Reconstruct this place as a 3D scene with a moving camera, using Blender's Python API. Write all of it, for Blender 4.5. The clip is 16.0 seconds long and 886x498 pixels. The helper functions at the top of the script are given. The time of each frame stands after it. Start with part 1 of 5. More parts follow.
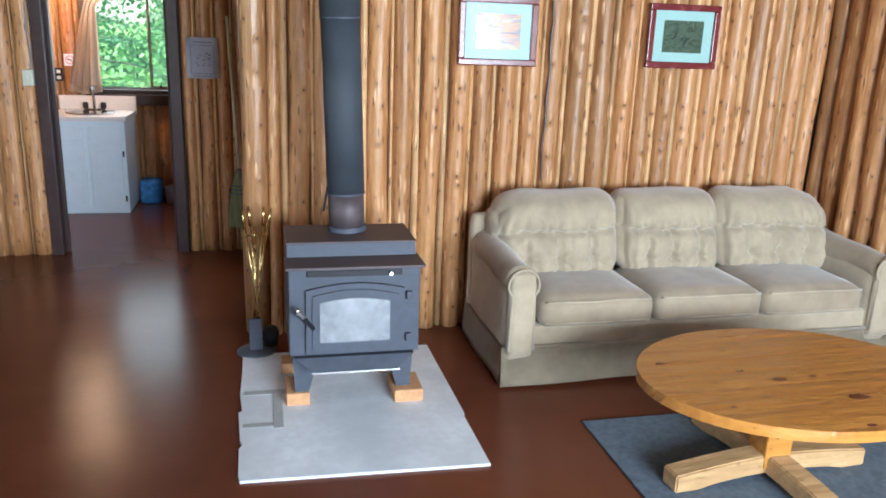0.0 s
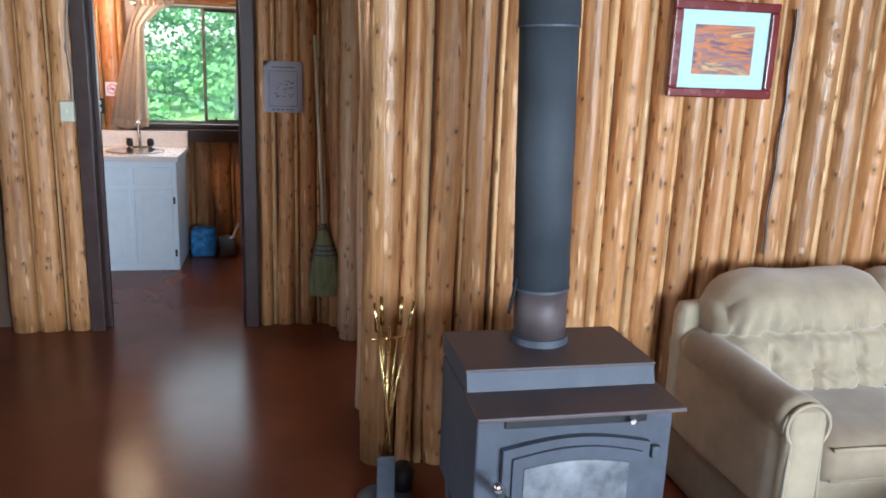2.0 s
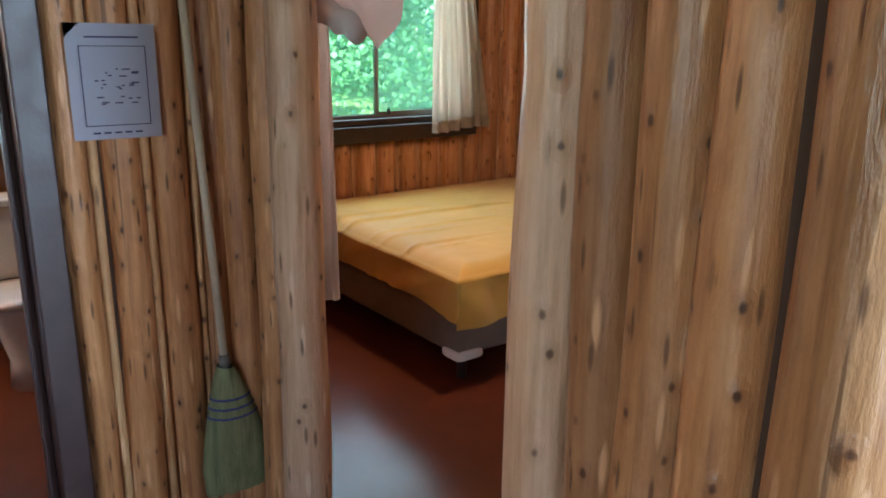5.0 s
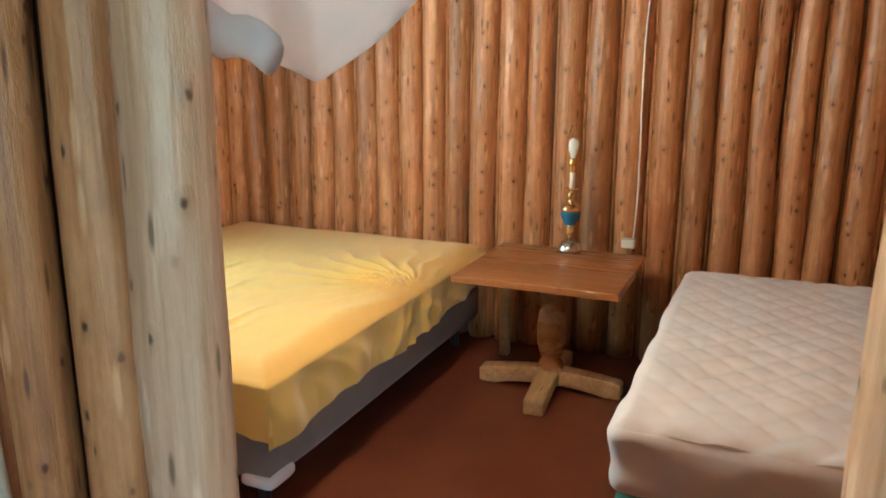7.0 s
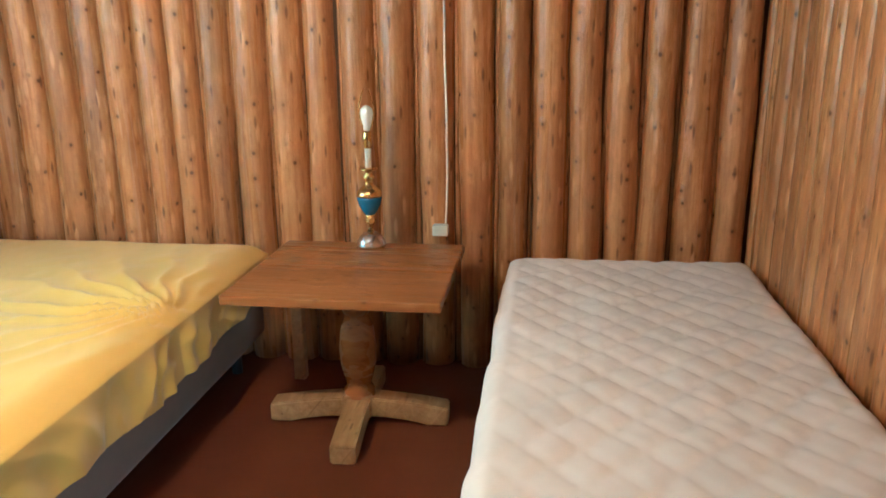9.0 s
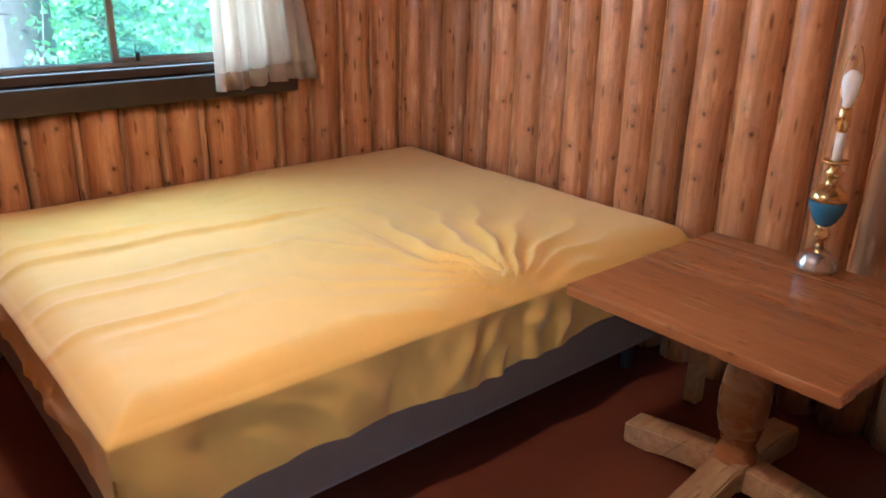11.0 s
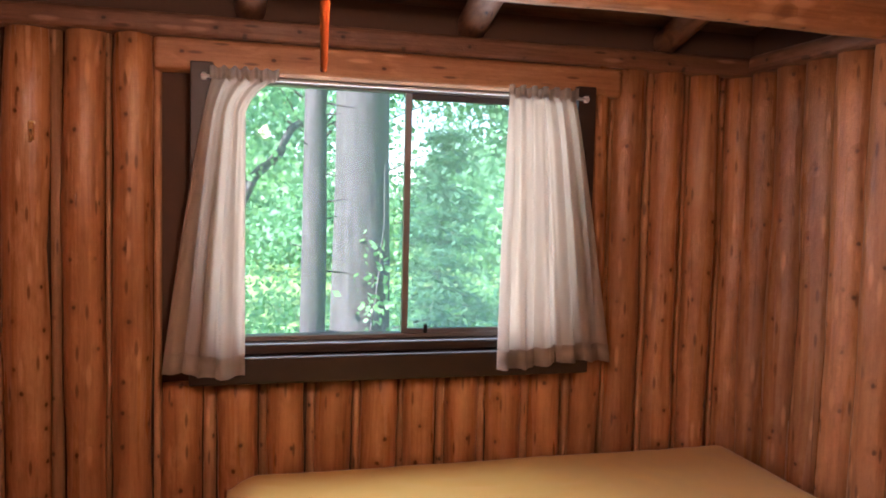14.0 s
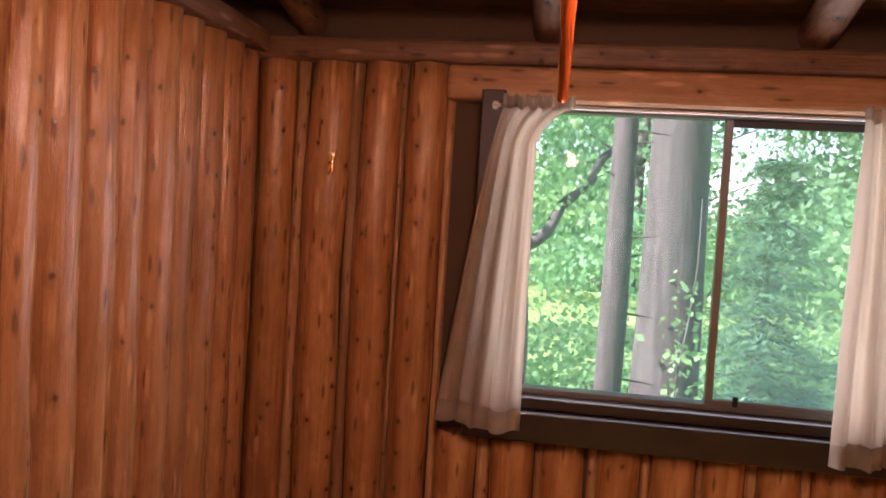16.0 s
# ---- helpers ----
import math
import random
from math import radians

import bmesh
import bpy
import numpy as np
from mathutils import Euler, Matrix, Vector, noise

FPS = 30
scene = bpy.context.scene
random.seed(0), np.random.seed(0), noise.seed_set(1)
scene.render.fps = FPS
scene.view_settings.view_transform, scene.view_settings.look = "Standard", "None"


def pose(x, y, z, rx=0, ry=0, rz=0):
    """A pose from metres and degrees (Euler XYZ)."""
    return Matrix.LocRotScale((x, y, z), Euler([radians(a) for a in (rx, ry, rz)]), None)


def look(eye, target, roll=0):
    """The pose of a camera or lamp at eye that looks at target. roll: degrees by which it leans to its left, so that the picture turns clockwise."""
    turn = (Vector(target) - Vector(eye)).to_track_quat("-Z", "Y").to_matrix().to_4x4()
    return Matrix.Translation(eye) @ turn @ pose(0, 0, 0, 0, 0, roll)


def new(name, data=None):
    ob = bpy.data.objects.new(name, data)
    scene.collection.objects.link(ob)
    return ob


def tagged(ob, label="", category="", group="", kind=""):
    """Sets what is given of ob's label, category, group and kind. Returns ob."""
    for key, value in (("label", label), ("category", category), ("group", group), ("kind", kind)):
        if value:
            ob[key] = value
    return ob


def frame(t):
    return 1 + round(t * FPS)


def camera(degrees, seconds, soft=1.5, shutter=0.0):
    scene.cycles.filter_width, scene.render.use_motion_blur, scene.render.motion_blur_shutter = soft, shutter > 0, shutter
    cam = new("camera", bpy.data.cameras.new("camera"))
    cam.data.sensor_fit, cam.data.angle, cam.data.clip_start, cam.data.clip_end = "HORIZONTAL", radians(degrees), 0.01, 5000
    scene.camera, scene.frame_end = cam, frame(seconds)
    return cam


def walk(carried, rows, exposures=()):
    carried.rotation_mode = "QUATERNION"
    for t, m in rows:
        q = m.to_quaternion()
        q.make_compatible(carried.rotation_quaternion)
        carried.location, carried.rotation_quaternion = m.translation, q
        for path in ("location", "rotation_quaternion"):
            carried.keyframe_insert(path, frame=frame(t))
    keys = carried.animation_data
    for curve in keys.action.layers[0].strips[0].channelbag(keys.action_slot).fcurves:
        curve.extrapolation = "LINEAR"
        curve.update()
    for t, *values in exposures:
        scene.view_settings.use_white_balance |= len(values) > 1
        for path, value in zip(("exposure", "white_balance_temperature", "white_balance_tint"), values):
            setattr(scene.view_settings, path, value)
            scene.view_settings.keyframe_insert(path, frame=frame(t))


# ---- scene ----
cam = camera(59.6, 16.0, soft=1.8)
PATH = [
    (0, (0.585, 1.336, 1.587), (1.032, 3.212, 1.06), 2.1),
    (0.5, (0.5, 1.504, 1.572), (0.961, 3.383, 1.064), 3.2),
    (1, (0.43, 1.777, 1.541), (0.852, 3.668, 1.047), 3.7),
    (1.5, (0.374, 2.214, 1.592), (0.746, 4.125, 1.133), 3.1),
    (2, (0.186, 2.63, 1.532), (0.589, 4.535, 1.073), 2.1),
    (2.5, (0.087, 3.043, 1.547), (0.556, 4.934, 1.097), 1.4),
    (3, (-0.005, 3.506, 1.584), (0.533, 5.391, 1.188), 2.1),
    (3.5, (-0.163, 3.917, 1.561), (0.521, 5.751, 1.147), 0.7),
    (3.7, (-0.198, 4.082, 1.558), (0.547, 5.888, 1.129), 0.5),
    (5.8, (-0.347, 5.603, 1.478), (1.111, 6.865, 0.945), 0.7),
    (6, (-0.353, 5.737, 1.473), (1.188, 6.902, 0.958), 0.3),
    (6.5, (-0.367, 5.937, 1.504), (1.339, 6.852, 1.001), -0.2),
    (7, (-0.27, 6.091, 1.503), (1.518, 6.857, 1.039), 0.3),
    (7.5, (-0.078, 6.204, 1.506), (1.821, 6.665, 1.079), 0.5),
    (8, (0.134, 6.286, 1.47), (2.071, 6.412, 0.988), -1.4),
    (8.2, (0.183, 6.304, 1.443), (2.121, 6.347, 0.949), -1.4),
    (10.3, (1.132, 6.161, 1.415), (2.603, 7.326, 0.723), 2.4),
    (10.5, (1.206, 6.126, 1.41), (2.555, 7.422, 0.703), 2.7),
    (11, (1.264, 6.1, 1.414), (2.474, 7.531, 0.714), 1.0),
    (11.5, (1.294, 6.112, 1.426), (2.449, 7.613, 0.787), 1.2),
    (12, (1.369, 6.104, 1.462), (2.405, 7.723, 0.906), 2.9),
    (12.5, (1.512, 6.084, 1.482), (2.36, 7.844, 1.051), 2.9),
    (13, (1.591, 6.1, 1.494), (2.281, 7.96, 1.237), 1.7),
    (13.5, (1.604, 6.218, 1.527), (2.189, 8.124, 1.373), 1.8),
    (14, (1.621, 6.311, 1.537), (2.129, 8.242, 1.413), 1.4),
    (14.5, (1.675, 6.454, 1.569), (2.019, 8.424, 1.56), 2.4),
    (15, (1.721, 6.566, 1.589), (1.785, 8.564, 1.653), 3.3),
    (15.5, (1.74, 6.619, 1.595), (1.561, 8.611, 1.626), 2.7),
    (16, (1.729, 6.62, 1.595), (1.43, 8.596, 1.497), 3.5),
]
EXPOSURES = [
    (0.0, 2.08, 5900, 6), (3.0, 2.08, 5700, 6), (4.6, 2.35, 5400, 4), (5.8, 3.0, 5000, -4), (6.5, 3.38, 4800, -12), (7.3, 3.45, 4650, -18), (8.2, 3.6, 4400, -28),
    (10.3, 3.4, 4600, 2), (11.0, 3.2, 4650, 6), (11.7, 2.95, 4800, 15), (12.5, 2.6, 4800, 16), (13.5, 2.55, 5450, 26), (14.5, 2.52, 5750, 31), (16.0, 2.2, 6300, 38),
]
walk(cam, [(t, look(eye, target, roll)) for t, eye, target, roll in PATH], EXPOSURES)

# ---- world, sun, lamps ----
world = bpy.data.worlds.new("world")
scene.world = world
world.use_nodes = True
_wn = world.node_tree
_sky = _wn.nodes.new("ShaderNodeTexSky")
_sky.sky_type, _sky.sun_disc = "NISHITA", False
_sky.sun_elevation, _sky.sun_rotation = radians(44), radians(240)
_wn.links.new(_sky.outputs[0], _wn.nodes["Background"].inputs[0])
_wn.nodes["Background"].inputs[1].default_value = 0.15


def lamp(name, kind, where, energy, color, target=None, size=0.1, size_y=None, angle=None):
    data = bpy.data.lights.new(name, kind)
    data.energy, data.color = energy, color
    if kind == "AREA":
        data.shape, data.size, data.size_y = "RECTANGLE", size, size_y or size
    elif kind == "SUN":
        data.angle = angle
    else:
        data.shadow_soft_size = size
    ob = new(name, data)
    ob.matrix_world = look(where, target) if target else Matrix.Translation(where)
    return ob


SUN_DIR = Vector((-0.62, -0.35, 0.70))
lamp("sun", "SUN", SUN_DIR * 30, 5.0, (1.0, 0.95, 0.86), target=(0, 0, 0), angle=radians(0.5))
DAY = (0.82, 0.91, 1.0)
WARM = (1.0, 0.61, 0.37)
# area lamps for sky light: living room windows behind the walk (west one unseen, added as fill), and the two far
# windows
lamp("window_light", "AREA", (2.45, -1.0, 1.50), 140, DAY, target=(2.0, 4, 1.2), size=2.5, size_y=1.3)
lamp("window_light", "AREA", (-3.9, 3.0, 1.45), 8, DAY, target=(0, 3.0, 1.2), size=2.4, size_y=1.1)
lamp("window_light", "AREA", (2.19, 9.115, 1.48), 3.8, (0.80, 0.95, 0.95), target=(2.19, 6, 1.48), size=1.25, size_y=0.9)
lamp("window_light", "AREA", (-0.43, 9.115, 1.46), 2.2, DAY, target=(-0.43, 6, 1.46), size=0.85, size_y=0.88)
# the bare bulbs of the bedroom and the washroom
lamp("bulb_light", "POINT", (1.76, 7.34, 1.92), 8.2, WARM, size=0.035)
lamp("bulb_light", "POINT", (-1.03, 8.55, 1.955), 9, WARM, size=0.035)


# ---- materials ----
class Nodes:
    """A principled material and short ways to its nodes."""

    def __init__(self, name, rough=0.6, metal=0.0, coords="Object"):
        self.mat = bpy.data.materials.new(name)
        self.mat.use_nodes = True
        self.t = self.mat.node_tree
        self.b = self.t.nodes["Principled BSDF"]
        self.b.inputs["Roughness"].default_value, self.b.inputs["Metallic"].default_value = rough, metal
        self.co = self.t.nodes.new("ShaderNodeTexCoord").outputs[coords]

    def add(self, kind, **inputs):
        n = self.t.nodes.new(kind)
        for k, v in inputs.items():
            key = k.replace("_", " ")
            if isinstance(v, bpy.types.NodeSocket):
                self.t.links.new(v, n.inputs[key])
            else:
                n.inputs[key].default_value = v
        return n

    def link(self, a, b):
        self.t.links.new(a, b)

    def stretch(self, scale, offset=None):
        m = self.add("ShaderNodeMapping", Vector=self.co)
        m.inputs["Scale"].default_value = scale
        if offset is not None:
            self.link(offset, m.inputs["Location"])
        return m.outputs[0]

    def per_object(self, mult=37.0):
        info = self.t.nodes.new("ShaderNodeObjectInfo")
        v = self.t.nodes.new("ShaderNodeCombineXYZ")
        m = self.math("MULTIPLY", info.outputs["Random"], mult)
        for s in v.inputs:
            self.link(m, s)
        return info.outputs["Random"], v.outputs[0]

    def math(self, op, a, b=0.0, clamp=False):
        n = self.t.nodes.new("ShaderNodeMath")
        n.operation, n.use_clamp = op, clamp
        for s, v in zip(n.inputs, (a, b)):
            if isinstance(v, bpy.types.NodeSocket):
                self.link(v, s)
            else:
                s.default_value = v
        return n.outputs[0]

    def noise(self, vec, scale, detail=4.0, rough=0.55, dist=0.0):
        n = self.add("ShaderNodeTexNoise", Vector=vec, Scale=scale, Detail=detail, Roughness=rough, Distortion=dist)
        return n.outputs["Fac"]

    def ramp(self, fac, *stops):
        n = self.t.nodes.new("ShaderNodeValToRGB")
        r = n.color_ramp
        while len(r.elements) < len(stops):
            r.elements.new(0.5)
        for e, (p, c) in zip(r.elements, stops):
            e.position = p
            e.color = (*c, 1) if isinstance(c, tuple) else (c, c, c, 1)
        self.link(fac, n.inputs[0])
        return n.outputs[0]

    def mix(self, fac, a, b, mode="MIX"):
        n = self.t.nodes.new("ShaderNodeMix")
        n.data_type, n.blend_type = "RGBA", mode
        for s, v in ((n.inputs[0], fac), (n.inputs[6], a), (n.inputs[7], b)):
            if isinstance(v, bpy.types.NodeSocket):
                self.link(v, s)
            else:
                s.default_value = (*v, 1) if isinstance(v, tuple) else v
        return n.outputs[2]

    def bump(self, height, strength=0.3, distance=0.01):
        n = self.add("ShaderNodeBump", Height=height, Strength=strength, Distance=distance)
        self.link(n.outputs[0], self.b.inputs["Normal"])

    def color(self, c):
        if isinstance(c, bpy.types.NodeSocket):
            self.link(c, self.b.inputs["Base Color"])
        else:
            self.b.inputs["Base Color"].default_value = (*c, 1)
        return self


def wood(name, light, mid, dark, axis="z", rough=0.55, knots=1.0, vary=0.36, streak=0.3, fine=1.0, stain=0.32, turned=False):
    """Sawn or peeled wood with its grain along one axis, knots, pale worn streaks and a tone of its own per piece."""
    n = Nodes(name, rough)
    rnd, off = n.per_object()
    along, across = 1.3 * fine, 26.0 * fine
    sc = {"x": (along, across, across), "y": (across, along, across), "z": (across, across, along)}[axis]
    fibre = n.noise(n.stretch(sc, off), 1.6, 5.0, 0.62, 0.3)
    sc2 = {"x": (0.5, 9, 9), "y": (9, 0.5, 9), "z": (9, 9, 0.5)}[axis]
    broad = n.noise(n.stretch(sc2, off), 1.0, 3.0, 0.55, 0.5)
    c = n.ramp(fibre, (0.22, dark), (0.5, mid), (0.78, light))
    c = n.mix(n.ramp(broad, (0.38, 0.0), (0.72, 0.5)), c, n.mix(0.5, c, mid, "MULTIPLY"))
    pale = n.ramp(n.noise(n.stretch({"x": (0.9, 13, 13), "y": (13, 0.9, 13), "z": (13, 13, 0.9)}[axis], off), 1.3, 2.0), (0.58, 0.0), (0.72, streak))
    c = n.mix(pale, c, tuple(min(1, v * 1.35 + 0.05) for v in light))
    blotch = n.noise(n.stretch({"x": (6, 16, 16), "y": (16, 6, 16), "z": (16, 16, 6)}[axis], off), 1.0, 5.0, 0.7)
    c = n.mix(n.ramp(blotch, (0.50, 0.0), (0.66, stain)), c, tuple(v * 0.75 for v in dark))
    c = n.mix(n.ramp(blotch, (0.33, stain), (0.45, 0.0)), c, tuple(min(1, v * 1.2 + 0.03) for v in light))
    tone = n.ramp(rnd, (0.0, 1 - vary), (0.5, 1.0), (1.0, 1 + vary * 0.25))
    c = n.mix(1.0, c, tone, "MULTIPLY")
    # knots and short dark flecks, laid out along and across the surface
    sep = n.t.nodes.new("ShaderNodeSeparateXYZ")
    n.link(n.co, sep.inputs[0])
    ax, c1, c2 = {"x": (0, 1, 2), "y": (1, 0, 2), "z": (2, 0, 1)}[axis]
    if turned:
        side = n.math("MULTIPLY", n.math("ARCTAN2", sep.outputs[c2], sep.outputs[c1]), 0.055)
    else:
        side = n.math("ADD", sep.outputs[c1], n.math("MULTIPLY", sep.outputs[c2], 0.8))
    shift = n.math("MULTIPLY", rnd, 53.0)

    def scatter(across_scale, along_scale):
        flat = n.t.nodes.new("ShaderNodeCombineXYZ")
        n.link(n.math("ADD", n.math("MULTIPLY", side, across_scale), shift), flat.inputs[0])
        n.link(n.math("ADD", n.math("MULTIPLY", sep.outputs[ax], along_scale), shift), flat.inputs[1])
        vor = n.t.nodes.new("ShaderNodeTexVoronoi")
        vor.voronoi_dimensions = "2D"
        vor.inputs["Scale"].default_value = 1.0
        n.link(flat.outputs[0], vor.inputs["Vector"])
        pick = n.t.nodes.new("ShaderNodeSeparateColor")
        n.link(vor.outputs["Color"], pick.inputs[0])
        return vor.outputs["Distance"], pick.outputs[0]

    dist, pick = scatter(15.0, 9.0)
    rag = n.math("ADD", dist, n.math("MULTIPLY", n.math("SUBTRACT", n.noise(n.co, 70.0, 3.0), 0.5), 0.10))
    chosen = n.ramp(pick, (0.45, 0.0), (0.70, 1.0))
    halo = n.math("MULTIPLY", n.ramp(rag, (0.07, 0.4 * knots), (0.26, 0.0)), chosen)
    knot = n.math("MULTIPLY", n.ramp(rag, (0.035, 1.0 * knots), (0.065, 0.6 * knots), (0.095, 0.0)), chosen)
    c = n.mix(halo, c, tuple(v * 0.8 for v in dark))
    c = n.mix(knot, c, tuple(v * 0.3 for v in dark))
    fd, fp = scatter(42.0, 6.5)
    fleck = n.math("MULTIPLY", n.ramp(fd, (0.10, 0.8 * knots), (0.22, 0.0)), n.ramp(fp, (0.78, 0.0), (0.82, 1.0)))
    c = n.mix(fleck, c, tuple(v * 0.35 for v in dark))
    flake = n.math("MULTIPLY", n.ramp(fd, (0.16, 0.55 * knots), (0.34, 0.0)), n.ramp(fp, (0.12, 1.0), (0.16, 0.0)))
    c = n.mix(flake, c, tuple(min(1, v * 1.25 + 0.05) for v in light))
    crack = n.ramp(n.noise(n.stretch({"x": (0.7, 60, 60), "y": (60, 0.7, 60), "z": (60, 60, 0.7)}[axis], off), 0.8, 2.0), (0.25, 0.6), (0.28, 0.0))
    c = n.mix(crack, c, tuple(v * 0.3 for v in dark))
    n.color(c)
    n.bump(n.math("ADD", n.math("ADD", n.math("MULTIPLY", halo, 1.3), n.math("MULTIPLY", flake, 0.5)), n.math("ADD", n.math("MULTIPLY", blotch, 0.9), n.math("ADD", n.math("MULTIPLY", fibre, 0.6), n.math("MULTIPLY", broad, 1.0)))), 0.7, 0.010)
    n.link(n.ramp(broad, (0.3, rough - 0.1), (0.8, rough + 0.12)), n.b.inputs["Roughness"])
    return n.mat


def plain(name, color, rough=0.5, metal=0.0, amount=0.12, scale=14.0, bump=0.08, dist=0.002, coat=0.0):
    """One colour with soft mottling and fine relief."""
    n = Nodes(name, rough, metal)
    f = n.noise(n.co, scale, 5.0)
    g = n.noise(n.co, scale * 9, 3.0)
    lo, hi = tuple(v * (1 - amount) for v in color), tuple(min(1, v * (1 + amount)) for v in color)
    n.color(n.mix(n.ramp(g, (0.35, 0.0), (0.65, 0.35)), n.ramp(f, (0.3, lo), (0.7, hi)), lo))
    n.bump(g, bump, dist)
    n.link(n.ramp(f, (0.3, max(0.02, rough - 0.08)), (0.7, min(1, rough + 0.08))), n.b.inputs["Roughness"])
    n.b.inputs["Coat Weight"].default_value = coat
    return n.mat


def cloth(name, color, scale=900.0, amount=0.15, sheen=0.2, patch=6.0, rough=0.9, thin=0.0):
    """Woven cloth; thin lets that share of the light through."""
    n = Nodes(name, rough)
    f = n.noise(n.co, patch, 4.0, 0.6)
    g = n.noise(n.co, scale, 2.0)
    lo, hi = tuple(v * (1 - amount) for v in color), tuple(min(1, v * (1 + amount)) for v in color)
    n.color(n.mix(n.ramp(g, (0.3, 0.0), (0.7, 0.3)), n.ramp(f, (0.3, lo), (0.7, hi)), lo))
    n.bump(g, 0.15, 0.001)
    n.b.inputs["Sheen Weight"].default_value = sheen
    if thin:
        through_cloth, mixer = n.t.nodes.new("ShaderNodeBsdfTranslucent"), n.t.nodes.new("ShaderNodeMixShader")
        through_cloth.inputs[0].default_value = (*color, 1)
        mixer.inputs[0].default_value = thin
        n.link(n.b.outputs[0], mixer.inputs[1])
        n.link(through_cloth.outputs[0], mixer.inputs[2])
        n.link(mixer.outputs[0], n.t.nodes["Material Output"].inputs[0])
    return n.mat


def floor_paint():
    """Red-brown enamel on a boarded floor: scuffs, faint brush relief, worn patches."""
    n = Nodes("floor_paint", 0.34)
    f = n.noise(n.co, 1.1, 5.0, 0.6)
    g = n.noise(n.stretch((30, 2.0, 1)), 1.5, 4.0)
    s = n.noise(n.co, 7.0, 6.0, 0.7)
    c = n.ramp(f, (0.3, (0.105, 0.030, 0.015)), (0.7, (0.165, 0.050, 0.024)))
    c = n.mix(n.ramp(s, (0.66, 0.0), (0.82, 0.1)), c, (0.20, 0.075, 0.04))
    n.color(c)
    n.b.inputs["Specular IOR Level"].default_value = 0.2
    n.link(n.ramp(s, (0.3, 0.20), (0.7, 0.27)), n.b.inputs["Roughness"])
    n.bump(n.math("ADD", n.math("MULTIPLY", g, 0.4), n.math("MULTIPLY", f, 0.6)), 0.15, 0.003)
    return n.mat


def emitter(name, color, strength):
    n = Nodes(name)
    n.b.inputs["Emission Color"].default_value, n.b.inputs["Emission Strength"].default_value = (*color, 1), strength
    n.color(color)
    return n.mat


def glass_pane(name, glare, ior=1.22):
    """Clear pane with a faint gloss and a pale cyan translucent film that imitates glare haze."""
    m = bpy.data.materials.new(name)
    m.use_nodes = True
    t = m.node_tree
    out = t.nodes["Material Output"]
    clear, gloss, mixer, fres = (t.nodes.new(k) for k in ("ShaderNodeBsdfTransparent", "ShaderNodeBsdfGlossy", "ShaderNodeMixShader", "ShaderNodeFresnel"))
    clear.inputs[0].default_value = (0.92, 0.97, 0.95, 1)
    gloss.inputs["Roughness"].default_value = 0.02
    fres.inputs["IOR"].default_value = ior
    t.links.new(fres.outputs[0], mixer.inputs[0])
    t.links.new(clear.outputs[0], mixer.inputs[1])
    t.links.new(gloss.outputs[0], mixer.inputs[2])
    # glare haze put into the pane as a translucent share
    film, haze = t.nodes.new("ShaderNodeBsdfTranslucent"), t.nodes.new("ShaderNodeMixShader")
    film.inputs[0].default_value = (0.72, 0.88, 0.88, 1)
    haze.inputs[0].default_value = glare
    t.links.new(mixer.outputs[0], haze.inputs[1])
    t.links.new(film.outputs[0], haze.inputs[2])
    t.links.new(haze.outputs[0], out.inputs[0])
    return m


def leafage(name, dark, light, glow=0.6):
    """Leaves: two-tone green by leaf, letting part of the light through."""
    m = bpy.data.materials.new(name)
    m.use_nodes = True
    t = m.node_tree
    out, b = t.nodes["Material Output"], t.nodes["Principled BSDF"]
    geo, ramp, tr, mixer = (t.nodes.new(k) for k in ("ShaderNodeNewGeometry", "ShaderNodeValToRGB", "ShaderNodeBsdfTranslucent", "ShaderNodeMixShader"))
    t.links.new(geo.outputs["Random Per Island"], ramp.inputs[0])
    ramp.color_ramp.elements[0].color, ramp.color_ramp.elements[1].color = (*dark, 1), (*light, 1)
    t.links.new(ramp.outputs[0], b.inputs["Base Color"])
    t.links.new(ramp.outputs[0], tr.inputs[0])
    b.inputs["Roughness"].default_value = 0.55
    mixer.inputs[0].default_value = glow
    t.links.new(b.outputs[0], mixer.inputs[1])
    t.links.new(tr.outputs[0], mixer.inputs[2])
    t.links.new(mixer.outputs[0], out.inputs[0])
    return m


LOG = wood("peeled_log", (0.68, 0.39, 0.185), (0.53, 0.26, 0.10), (0.27, 0.105, 0.038), streak=0.28, rough=0.40, stain=0.25, turned=True)
# doorway posts: weathered streaks, plus living room daylight painted in as a paler tone
DAYLIT_WORN = wood("daylit_worn_post", (0.80, 0.62, 0.46), (0.68, 0.46, 0.29), (0.44, 0.25, 0.13), streak=0.5, rough=0.36, stain=0.15, turned=True)
STRIP = wood("pale_filler_strip", (0.74, 0.49, 0.25), (0.64, 0.38, 0.17), (0.42, 0.22, 0.09), streak=0.2)
STRIP_B = wood("aged_filler_strip", (0.60, 0.35, 0.16), (0.50, 0.27, 0.115), (0.30, 0.14, 0.055), streak=0.2)
SLAB = wood("slabbed_log", (0.60, 0.305, 0.128), (0.48, 0.22, 0.084), (0.27, 0.10, 0.034), vary=0.26, rough=0.31, streak=0.25, knots=0.85, turned=True)
BEAM = wood("round_beam", (0.52, 0.27, 0.11), (0.42, 0.20, 0.075), (0.27, 0.11, 0.04), axis="x")
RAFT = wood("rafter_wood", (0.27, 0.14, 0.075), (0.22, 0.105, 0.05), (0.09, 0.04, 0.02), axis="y")
